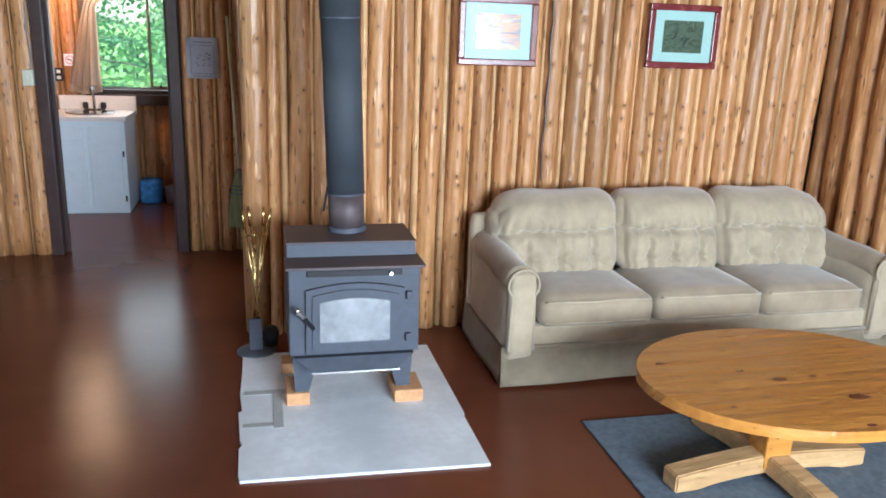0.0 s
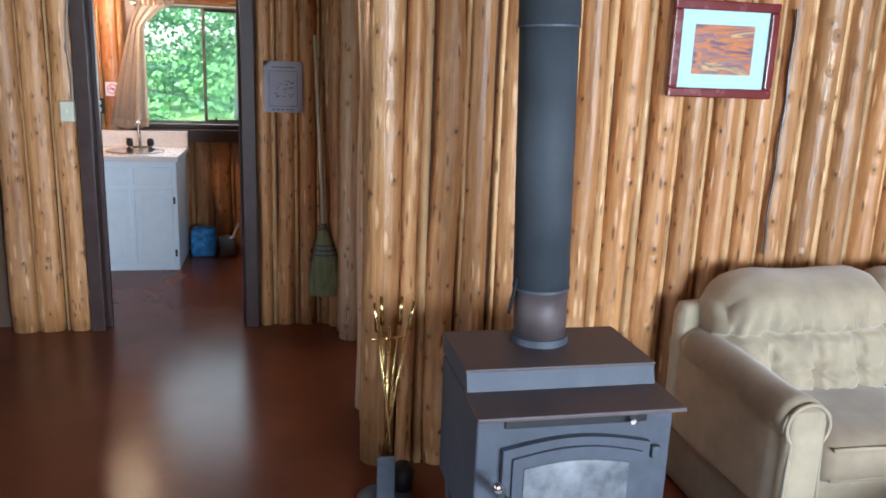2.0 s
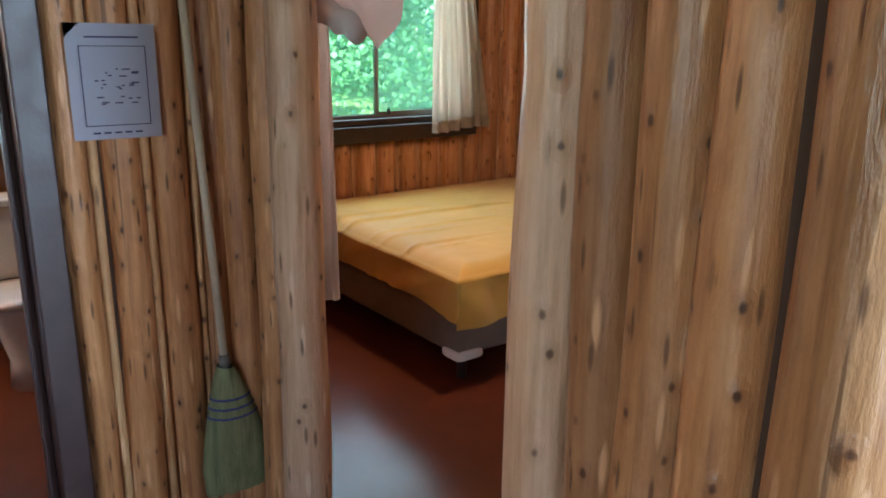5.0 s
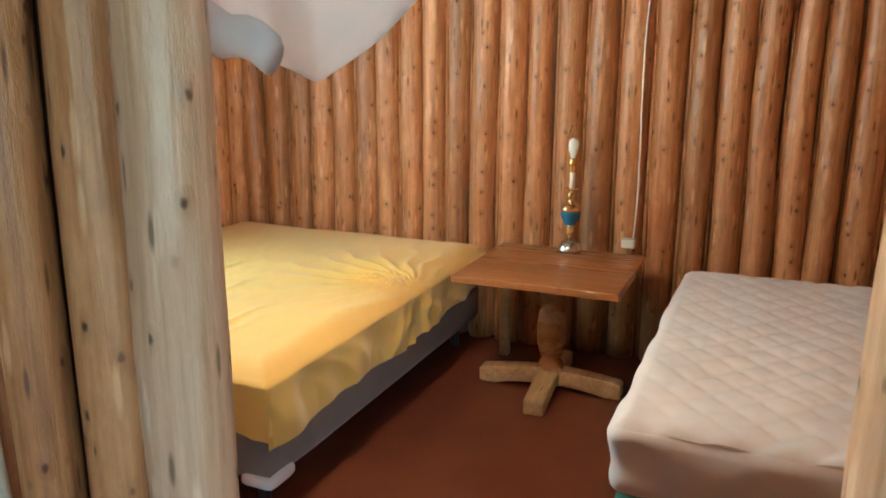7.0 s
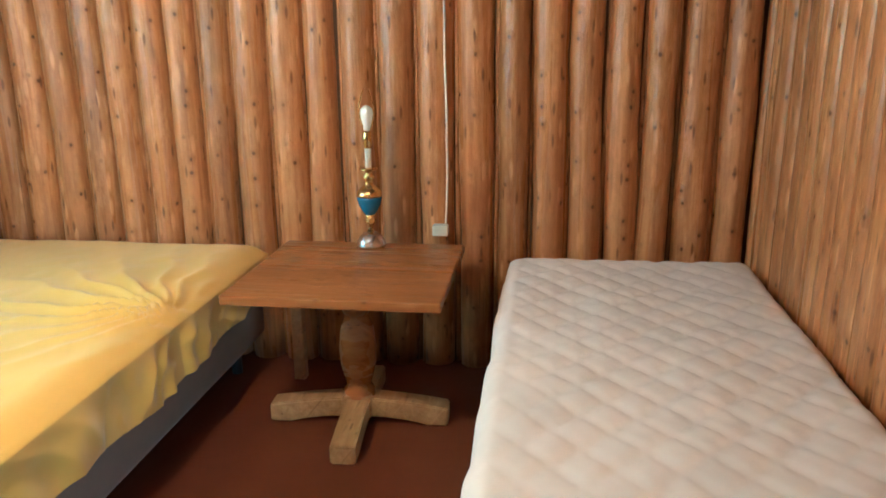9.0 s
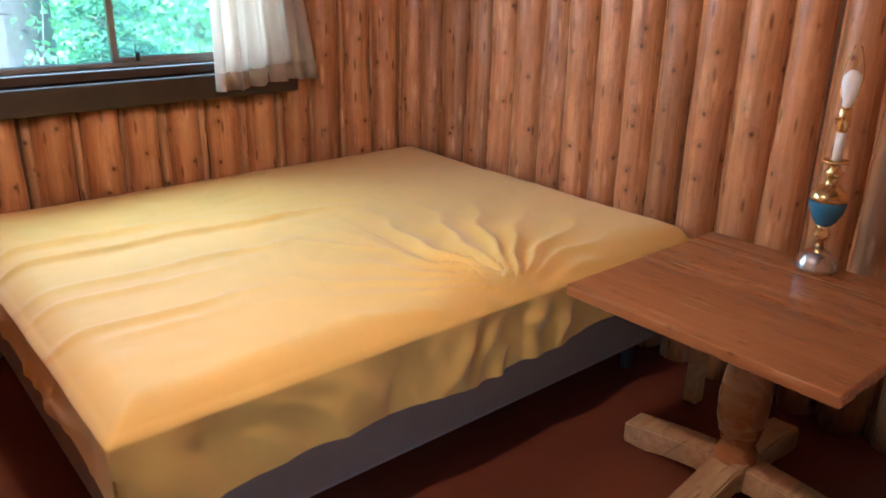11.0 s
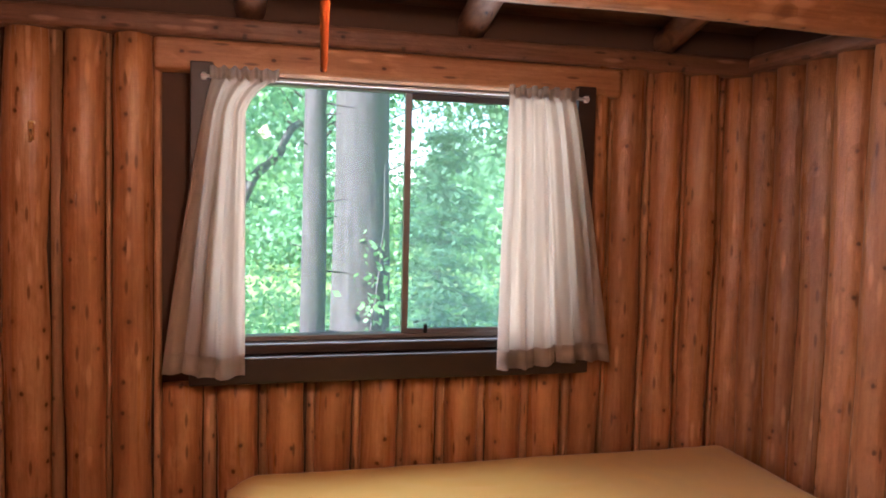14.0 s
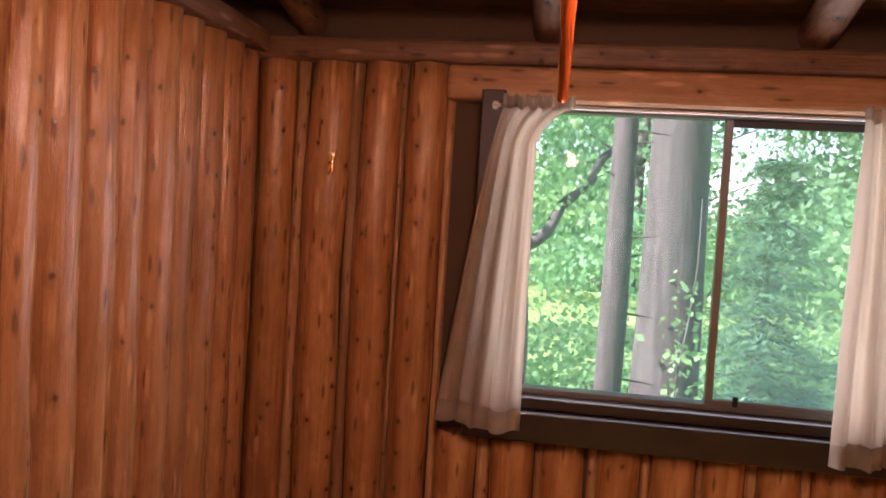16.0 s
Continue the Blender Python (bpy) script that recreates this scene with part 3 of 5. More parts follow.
part("lintel_log", boxed(1.335, 3.06, 9.085, 9.17, 1.955, 2.068, 0.018, 3), BEAM, w_north)
part("lintel_log", boxed(-1.0, 0.15, 9.09, 9.17, 1.93, 2.05, 0.018, 3), BEAM, w_north)
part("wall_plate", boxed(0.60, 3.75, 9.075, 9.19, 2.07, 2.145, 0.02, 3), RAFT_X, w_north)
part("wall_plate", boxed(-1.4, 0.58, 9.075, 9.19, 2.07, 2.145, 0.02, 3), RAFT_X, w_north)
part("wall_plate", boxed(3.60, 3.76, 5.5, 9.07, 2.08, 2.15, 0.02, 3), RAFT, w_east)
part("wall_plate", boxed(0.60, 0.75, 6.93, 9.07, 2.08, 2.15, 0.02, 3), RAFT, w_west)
tagged(part("baseboard", boxed(-3.0, -1.45, 8.50, 8.525, 0, 0.10, 0.006), WHITEP), "white painted baseboard", "baseboard", kind="structure")

# ---- roof: sloped boards on rafters; unseen south slope with a deep eave to block sun ----
SLOPE = 0.30


def roof_z(y):
    return 2.15 + SLOPE * (9.2 - y) if y > 4.2 else 2.15 + SLOPE * 5.0 - SLOPE * (4.2 - y)


def slope_slab(y0, y1, z_off, t):
    bm = bmesh.new()
    n = 22
    for i in range(n):
        a, b = y0 + (y1 - y0) * i / n, y0 + (y1 - y0) * (i + 1) / n - 0.006
        vs = [bm.verts.new((x, y, roof_z(y) + z)) for z in (z_off, z_off + t) for x, y in ((-5, a), (4.6, a), (4.6, b), (-5, b))]
        for q in ((3, 2, 1, 0), (4, 5, 6, 7), (0, 1, 5, 4), (1, 2, 6, 5), (2, 3, 7, 6), (3, 0, 4, 7)):
            bm.faces.new([vs[k] for k in q])
    return bm


ceil = tagged(part("ceiling", slope_slab(4.2, 9.75, 0.10, 0.03), ROOFB), "dark brown sloping roof boards, unseen, shading the living room on rafters", "ceiling", kind="structure")
# unseen slope, added with its overhang to keep sun out of the south window
tagged(part("ceiling", slope_slab(-2.4, 4.2, 0.10, 0.03), ROOFB), "dark brown sloping roof boards, unseen, shading the living room", "ceiling", kind="structure")
# unseen cap that stops light entering between the slopes
tagged(part("roof", boxed(-5, 4.6, 3.9, 4.5, 3.79, 3.83), ROOFB), "unseen dark cover closing the ridge to the sky", "roof", kind="structure")
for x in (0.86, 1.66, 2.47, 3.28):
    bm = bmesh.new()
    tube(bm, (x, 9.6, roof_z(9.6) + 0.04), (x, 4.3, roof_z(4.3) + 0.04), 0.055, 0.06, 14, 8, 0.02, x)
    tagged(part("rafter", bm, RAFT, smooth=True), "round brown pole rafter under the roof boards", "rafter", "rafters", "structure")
tagged(part("tie_beam", tubed((0.60, 8.35, 2.17), (3.80, 8.35, 2.17), 0.088, 0.082, 20, 16, 0.02, 4.0), BEAM, smooth=True), "round peeled log tie beam across the bedroom", "beam", kind="structure")
tagged(part("tie_beam", tubed((0.60, 6.75, 2.22), (3.80, 6.75, 2.22), 0.085, 0.08, 20, 16, 0.02, 9.0), BEAM, smooth=True), "round peeled log tie beam across the bedroom", "beam", kind="structure")


# ---- windows ----
def slider_window(name, x0, x1, z0, z1, mid, y, label):
    """A dark-framed sliding window in a wall that faces south: boards round the opening, sill, two panes in thin metal sashes."""
    w = thing(name, ((x0 + x1) / 2, y + 0.1, z0 - 0.1), label, "window", kind="structure")
    b = 0.075
    for xa, xb in ((x0 - b, x0), (x1, x1 + b)):
        part("window_frame", boxed(xa, xb, y - 0.085, y + 0.16, z0 - 0.05, z1 + 0.03, 0.004), FRAMEB, w)
    part("window_frame", boxed(x0, x1, y - 0.03, y + 0.16, z1, z1 + 0.028, 0.004), FRAMEB, w)
    part("window_sill", boxed(x0 - b, x1 + b, y - 0.095, y + 0.16, z0 - 0.148, z0 - 0.052, 0.008), FRAMEB, w)
    part("window_sill", boxed(x0, x1, y - 0.06, y + 0.15, z0 - 0.050, z0 - 0.012, 0.006), FRAMEB, w, "dark window ledge")
    part("track", boxed(x0, x1, y + 0.0, y + 0.06, z0 - 0.012, z0 + 0.006, 0.002), ALU, w)
    part("track", boxed(x0, x1, y + 0.0, y + 0.06, z1 - 0.022, z1, 0.002), ALU, w)
    part("sash_bar", boxed(mid - 0.014, mid + 0.010, y + 0.005, y + 0.03, z0, z1 - 0.02, 0.003), ALU, w)
    part("sash_frame", boxed(mid, x1, y + 0.008, y + 0.028, z0 + 0.004, z0 + 0.022, 0.003), ALU, w)
    part("sash_frame", boxed(mid, x1, y + 0.008, y + 0.028, z1 - 0.045, z1 - 0.022, 0.003), FRAMEB, w)
    part("latch", boxed(mid + 0.07, mid + 0.085, y - 0.006, y + 0.008, z0 + 0.006, z0 + 0.04, 0.003), BLACKM, w)
    for xa, xb, yy, gm in ((x0, mid, y + 0.045, GLASS), (mid, x1, y + 0.018, SCREEN)):
        g = part("pane", boxed(xa, xb, yy, yy + 0.004, z0, z1 - 0.02), gm, w)
        g.visible_shadow = False
    return w


slider_window("window_1", 1.53, 2.86, 1.03, 1.955, 2.226, 9.14, "dark-framed sliding window with two panes")
slider_window("window_2", -0.89, 0.04, 1.03, 1.925, -0.41, 9.14, "dark-framed washroom sliding window")


def cloth_fold(name, top, bottom, z1, z0, y, folds, amp, label, material, cat="curtain", inner=None, seed=0, group=""):
    """A gathered curtain hanging from z1 to z0: its width runs from top (x0, x1) to bottom (x0, x1), with folds that deepen downwards."""
    c = thing(name, ((bottom[0] + bottom[1]) / 2, y, z0), label, cat, group)

    def fn(u, v):
        k = v ** 0.8
        a, b = top[0] + (bottom[0] - top[0]) * k, top[1] + (bottom[1] - top[1]) * (inner(v) if inner else k)
        x = a + (b - a) * u
        ph = u * folds * 2 * math.pi
        d = amp * (0.35 + 0.65 * k) * (math.sin(ph + 0.6 * math.sin(3 * v + seed)) + 0.35 * math.sin(2.3 * ph + seed))
        d += 0.01 * noise.noise((u * 4, v * 3, seed))
        z = z1 + (z0 - z1) * v + 0.012 * math.sin(u * 5 + seed) * v
        return (x + 0.006 * math.sin(ph * 1.7 + seed) * k, y - d, z)

    part("drape", sheet_grid(int(folds * 12), 26, fn, 0.002), material, c, smooth=True)
    part("gathered_heading", sheet_grid(int(folds * 14), 4, lambda u, v: (top[0] - 0.01 + (top[1] - top[0] + 0.02) * u, y - 0.012 + 0.012 * math.sin(u * folds * 5 * math.pi), z1 + 0.028 - 0.04 * v + 0.006 * math.sin(u * 40)), 0.002), material, c, smooth=True)
    part("hem", sheet_grid(int(folds * 12), 2, lambda u, v: (lambda p: (p[0], p[1] - 0.004, p[2]))(fn(u, 0.93 + 0.07 * v)), 0.002), material, c, smooth=True)
    return c


def rod(x0, x1, y, z, label):
    r = thing("curtain_rod", ((x0 + x1) / 2, y, z), label, "curtain rod")
    part("bar", tubed((x0, y, z), (x1, y, z), 0.006, seg=10), WHITEPL, r, smooth=True)
    for x in (x0 + 0.01, x1 - 0.01):
        part("bracket", boxed(x - 0.008, x + 0.008, y - 0.004, 9.09, z - 0.012, z + 0.012, 0.002), WHITEPL, r)


rod(1.49, 2.90, 9.045, 1.935, "thin white rod above the bedroom window")
cloth_fold("window_curtain", (1.53, 1.735), (1.365, 1.635), 1.935, 0.925, 9.02, 3, 0.020, "cream cotton curtain gathered and pulled aside", CURT, inner=lambda v: min(1.0, (v / 0.10) ** 0.7), seed=1, group="bedroom curtains")
cloth_fold("window_curtain", (2.575, 2.83), (2.555, 3.0), 1.935, 0.925, 9.02, 5, 0.024, "cream cotton curtain hanging in deep folds", CURT, seed=4, group="bedroom curtains")
rod(-0.92, 0.06, 9.045, 1.915, "thin white rod above the washroom window")
cloth_fold("window_curtain", (-0.87, -0.62), (-1.12, -0.83), 1.915, 0.99, 9.03, 3, 0.018, "white curtain pulled aside over the sink", CURT, inner=lambda v: min(1.0, (v / 0.18) ** 0.7), seed=2)

# ---- washroom doorway ----
door = thing("door_1", (-0.42, 7.15, 0), "open doorway with dark brown painted frame", "doorway", kind="structure")
for x0, x1 in ((-0.885, -0.81), (-0.035, 0.04)):
    part("jamb", boxed(x0, x1, 7.085, 7.24, 0, 2.05, 0.005), TRIM, door)
part("head", boxed(-0.885, 0.04, 7.085, 7.24, 2.052, 2.13, 0.005), TRIM, door)
part("stop", boxed(-0.057, -0.035, 7.17, 7.21, 0, 2.05, 0.003), TRIM, door)
part("stop", boxed(-0.81, -0.788, 7.17, 7.21, 0, 2.05, 0.003), TRIM, door)

# ---- living room: stove on its sheet ----
hp = bmesh.new()
edge = [(0.472, 3.907), (1.409, 3.873), (1.404, 4.26), (1.412, 4.29), (1.406, 5.074), (0.461, 5.073), (0.462, 4.86), (0.458, 4.62), (0.470, 4.46), (0.455, 4.44), (0.467, 4.20), (0.478, 4.17), (0.464, 4.14), (0.466, 3.95)]
lo = [hp.verts.new((x, y, 0.0)) for x, y in edge]
hi = [hp.verts.new((x, y, 0.012)) for x, y in edge]
hp.faces.new(hi)
hp.faces.new(lo[::-1])
for i in range(len(edge)):
    j = (i + 1) % len(edge)
    hp.faces.new((lo[i], lo[j], hi[j], hi[i]))
hearth = thing("hearth_sheet", (0.94, 4.48, 0), "pale blue-grey painted hearth sheet with broken edge on the floor", "hearth sheet")
part("sheet", hp, PLATE, hearth)
part("tape", boxed(0.475, 0.66, 4.60, 4.64, 0.0125, 0.0145), SOOT, hearth, "brown grubby tape strip")
part("tape", boxed(0.60, 0.64, 4.28, 4.60, 0.0125, 0.0150), SOOT, hearth, "brown grubby tape strip")
part("tape", boxed(0.475, 0.60, 4.30, 4.33, 0.0125, 0.0143), SOOT, hearth, "brown grubby tape strip")
Z0 = 0.012
for x, y, w in ((0.708, 4.50, 0.10), (1.192, 4.465, 0.13), (0.715, 4.83, 0.14), (1.165, 4.79, 0.13)):
    b = boxed(x - w / 2, x + w / 2, y - 0.03, y + 0.16 if y < 4.6 else y + 0.08, Z0, Z0 + 0.058, 0.005)
    tagged(part("firebrick", b, BRICK), "orange firebrick under a stove leg", "brick", "bricks under the stove")
stove = thing("wood_stove", (0.95, 4.65, Z0 + 0.058), "dark grey iron wood stove with glass door, on bricks", "stove")
FX0, FX1, FY, BY = 0.672, 1.226, 4.42, 4.865
part("firebox", boxed(FX0, FX1, FY, BY, 0.265, 0.652, 0.006), IRON, stove)
part("lower_top", boxed(FX0 - 0.012, FX1 + 0.012, FY - 0.05, FY + 0.13, 0.656, 0.668, 0.003), RUST, stove, "browned iron front shelf")
bm = bmesh.new()
vs = [bm.verts.new(p) for p in ((FX0, FY + 0.115, 0.664), (FX1, FY + 0.115, 0.664), (FX1, FY + 0.135, 0.718), (FX0, FY + 0.135, 0.718), (FX0, BY, 0.664), (FX1, BY, 0.664), (FX1, BY, 0.718), (FX0, BY, 0.718))]
for q in ((0, 1, 2, 3), (5, 4, 7, 6), (4, 0, 3, 7), (1, 5, 6, 2), (4, 5, 1, 0)):
    bm.faces.new([vs[k] for k in q])
part("upper_body", bm, IRON, stove)
part("upper_top", boxed(FX0 - 0.004, FX1 + 0.004, FY + 0.130, BY + 0.004, 0.7185, 0.728, 0.003), RUST, stove, "browned iron cooking top")
bm = bmesh.new()
vs = [bm.verts.new(p) for p in ((FX0 + 0.02, FY, 0.255), (FX1 - 0.02, FY, 0.255), (FX1 - 0.10, FY - 0.045, 0.205), (FX0 + 0.10, FY - 0.045, 0.205), (FX0 + 0.02, FY + 0.1, 0.252), (FX1 - 0.02, FY + 0.1, 0.252), (FX1 - 0.10, FY + 0.1, 0.19), (FX0 + 0.10, FY + 0.1, 0.19))]
for q in ((3, 2, 1, 0), (4, 5, 6, 7), (0, 1, 5, 4), (2, 3, 7, 6), (1, 2, 6, 5), (3, 0, 4, 7)):
    bm.faces.new([vs[k] for k in q])
part("ash_lip", bm, IRON, stove)
part("ash_lip_edge", boxed(FX0 + 0.09, FX1 - 0.09, FY - 0.052, FY - 0.044, 0.200, 0.208), STEEL, stove, "bright worn steel edge")


def arched(x0, x1, z0, z1, arch, y0, y1, n=14):
    """A plate with an arched top."""
    pts = [(x0, z0), (x1, z0)] + [(x1 + (x0 - x1) * k / n, z1 + arch * math.sin(math.pi * k / n)) for k in range(n + 1)]
    bm = bmesh.new()
    a = [bm.verts.new((x, y0, z)) for x, z in pts]
    b = [bm.verts.new((x, y1, z)) for x, z in pts]
    bm.faces.new(a)
    bm.faces.new(b[::-1])
    for i in range(len(pts)):
        j = (i + 1) % len(pts)
        bm.faces.new((a[j], a[i], b[i], b[j]))
    bmesh.ops.recalc_face_normals(bm, faces=bm.faces[:])
    return bm


sd = part("stove_door", arched(FX0 + 0.07, FX1 - 0.07, 0.285, 0.560, 0.028, FY - 0.022, FY), IRON, stove)
part("door_rim", arched(FX0 + 0.095, FX1 - 0.095, 0.305, 0.538, 0.026, FY - 0.032, FY - 0.022), IRON, sd)
part("glass", arched(FX0 + 0.125, FX1 - 0.135, 0.335, 0.512, 0.016, FY - 0.036, FY - 0.032), SGLASS, sd, "smoked stove glass with ash film")
part("latch_arm", tubed((FX0 + 0.10, FY - 0.035, 0.40), (FX0 + 0.055, FY - 0.07, 0.47), 0.008, seg=10), BLACKM, sd)
bm = lathe([(0.010, 0), (0.014, 0.01), (0.010, 0.018), (0.015, 0.028), (0.011, 0.038), (0.016, 0.048), (0.012, 0.06), (0.008, 0.07)], (0, 0, 0), 14)
bmesh.ops.transform(bm, matrix=pose(FX0 + 0.058, FY - 0.068, 0.465, 35, -30, 0), verts=bm.verts[:])
part("spring_handle", bm, STEEL, sd, "coiled bright steel handle", True)
for z in (0.335, 0.525):
    part("hinge", boxed(FX1 - 0.062, FX1 - 0.035, FY - 0.022, FY, z - 0.018, z + 0.018, 0.004), IRON, sd)
part("draft_slot", boxed(FX0 + 0.075, FX1 - 0.08, FY - 0.008, FY, 0.615, 0.640, 0.002), BLACKM, stove)
part("draft_knob", tubed((FX1 - 0.13, FY - 0.03, 0.626), (FX1 - 0.13, FY, 0.626), 0.009, seg=12), STEEL, stove, "small steel draft knob")
for x, s in ((FX0 + 0.012, 1), (FX1 - 0.012, -1)):
    for y in (FY + 0.065, BY - 0.09):
        bm = bmesh.new()
        vs = [bm.verts.new(p) for p in ((x, y, 0.27), (x + s * 0.13, y, 0.27), (x + s * 0.072, y, 0.07), (x + s * 0.012, y, 0.07), (x, y + 0.06, 0.27), (x + s * 0.13, y + 0.06, 0.27), (x + s * 0.072, y + 0.06, 0.07), (x + s * 0.012, y + 0.06, 0.07))]
        for q in ((3, 2, 1, 0), (4, 5, 6, 7), (0, 1, 5, 4), (2, 3, 7, 6), (1, 2, 6, 5), (3, 0, 4, 7)):
            bm.faces.new([vs[k] for k in q])
        bmesh.ops.recalc_face_normals(bm, faces=bm.faces[:])
        part("leg", bm, IRON, stove)
pipe = thing("stove_pipe", (0.945, 4.77, 0.728), "black sheet-metal stove pipe rising from the stove", "stove pipe")


def along_pipe(z):
    """The pipe stands a little out of plumb."""
    return (0.950 - 0.034 * (z - 0.728), 4.77, z)


part("lower_section", tubed(along_pipe(0.728), along_pipe(0.90), 0.079, 0.081, 32), RUST, pipe, "heat-browned lowest pipe section", True)
part("collar", tubed(along_pipe(0.728), along_pipe(0.75), 0.088, 0.086, 32), IRON, pipe)
part("section", tubed(along_pipe(0.90), along_pipe(1.655), 0.084, seg=32), PIPE, pipe, smooth=True)
part("section", tubed(along_pipe(1.65), along_pipe(3.72), 0.087, seg=32), PIPE, pipe, smooth=True)
part("seam", tubed(along_pipe(1.648), along_pipe(1.654), 0.0878, seg=32), IRON, pipe)
part("seam", tubed(along_pipe(0.895), along_pipe(0.903), 0.0865, seg=32), IRON, pipe)
part("damper", tubed((0.843, 4.75, 0.82), (0.862, 4.75, 0.93), 0.006, seg=8), BLACKM, pipe)

# fire irons on their stand
irons = thing("fire_iron_set", (0.53, 5.12, 0), "brass-handled fire irons on a round stand beside the wall", "fire irons")
part("base", lathe([(0.095, 0), (0.10, 0.012), (0.09, 0.02), (0.03, 0.028)], (0.53, 5.12, 0)), IRON, irons, smooth=True)
part("stem", tubed((0.53, 5.12, 0.02), (0.535, 5.12, 0.66), 0.006, seg=10), BRASS, irons, smooth=True)
part("hook_bar", tubed((0.475, 5.11, 0.62), (0.60, 5.13, 0.62), 0.005, seg=8), BRASS, irons, smooth=True)
for k, (xa, xb, ya) in enumerate(((0.49, 0.56, 5.08), (0.60, 0.50, 5.09), (0.515, 0.545, 5.15), (0.575, 0.53, 5.15))):
    t = part("iron", tubed((xb, ya + 0.01, 0.08), (xa, ya, 0.70), 0.005, seg=8), BRASS, irons, smooth=True)
    part("grip", tubed((xa, ya, 0.66), (xa + (xa - xb) * 0.15, ya, 0.76), 0.009, 0.006, 10), BRASS, t, smooth=True)
bm = boxed(0.495, 0.560, 5.07, 5.082, 0.035, 0.20, 0.004)
part("shovel_blade", bm, IRON, irons)
part("brush_head", lathe([(0.038, 0.03), (0.042, 0.10), (0.03, 0.125)], (0.60, 5.15, 0)), BLACKM, irons, "black bristle brush", True)


# sofa
def back_shape(cx, w, end=0):
    def f(p, n, u):
        o = Vector((0, 0, 0))
        front = max(0.0, -u.y)
        o.y -= front * 0.045 * (1 - u.x**6) * (1.15 - 0.25 * max(0, u.z))
        # a deep crease under the head roll, upright creases below it, buttons where they meet
        line = 0.12 + 0.05 * u.x * u.x + 0.03 * noise.noise((u.x * 3, cx, 0))
        o.y += front * 0.050 * math.exp(-abs(u.z - line) / 0.05)
        below = max(0.0, min(1.0, (line - u.z) * 6))
        for bx in (-0.52, -0.02, 0.5):
            bend = bx + 0.05 * noise.noise((u.z * 4, bx * 9, cx))
            o.y += front * 0.040 * below * math.exp(-abs(u.x - bend) / 0.04)
            for bz in (line, -0.48):
                d = math.hypot((u.x - bx) * w * 0.5, (u.z - bz) * 0.22)
                o.y += front * 0.045 * math.exp(-d / 0.022)
                spread = math.atan2(u.z - bz, (u.x - bx) * 1.4)
                o.y += front * 0.010 * math.sin(spread * 7 + bx * 11 + cx) * math.exp(-((d / 0.075) ** 2)) * min(1, d / 0.02)
        reach = math.exp(-max(0.0, u.z - line) / 0.35) if u.z > line else 0.4
        pleat = 1 - 2 * abs(math.sin((u.x + 0.10 * noise.noise((u.x * 3, u.z * 2, cx))) * 19 + cx))
        o.y += front * 0.024 * pleat * reach * (0.4 + 0.9 * abs(noise.noise((u.x * 4, u.z * 1.2, cx * 3))))
        o.z += 0.012 * noise.noise((p.x * 4, p.z * 4, 2.0))
        o.y += 0.05 * (u.z + 0.2)
        if end:
            o.z -= 0.11 * max(0.0, u.x * end - 0.35) ** 1.6 * max(0.0, u.z + 0.4)
        return o

    return f


def seat_shape(cx):
    def f(p, n, u):
        top = max(0.0, u.z)
        return Vector((0, 0, top * (0.028 * (1 - u.x**4) * (1 - u.y**4) + 0.006 * noise.noise((p.x * 9, p.y * 5, cx)) + 0.008 * noise.noise((p.x * 3, p.y * 3, cx + 4)))))

    return f


SX0, SX1, SYF, SYB = 1.63, 3.78, 4.50, 5.27
sofa = thing("sofa", ((SX0 + SX1) / 2, 4.9, 0), "worn taupe velour three-seat sofa with tufted back", "sofa")
part("base", boxed(SX0 + 0.04, SX1 - 0.04, SYF + 0.05, SYB, 0.14, 0.30, 0.02, 3), SOFA, sofa)
cw = (SX1 - SX0 - 0.38) / 3
for k in range(3):
    a = SX0 + 0.19 + k * cw
    part("seat_cushion", cushion(a + 0.004, a + cw - 0.004, SYF + 0.02, 5.06, 0.285, 0.43, 0.045, 12, seat_shape(k * 3.1)), SOFA_D, sofa, smooth=True)
    for zz in (0.418, 0.312):
        part("piping", tubed((a + 0.03, SYF + 0.026, zz), (a + cw - 0.03, SYF + 0.026, zz), 0.0055, seg=8, rings=10, wob=0.006, seed=k + zz), SOFA, sofa, smooth=True)
    wl = 0.10 if k == 0 else 0.0
    wr = 0.10 if k == 2 else 0.0
    part("back_cushion", cushion(a - wl - 0.004, a + cw + wr + 0.004, 4.95, 5.20, 0.40, 0.835, 0.10, 64, back_shape(k * 2.3 + 1, cw, k - 1)), SOFA, sofa, smooth=True)
part("back_frame", cushion(SX0 + 0.02, SX1 - 0.02, 5.14, SYB, 0.12, 0.71, 0.06, 8), SOFA, sofa, smooth=True)
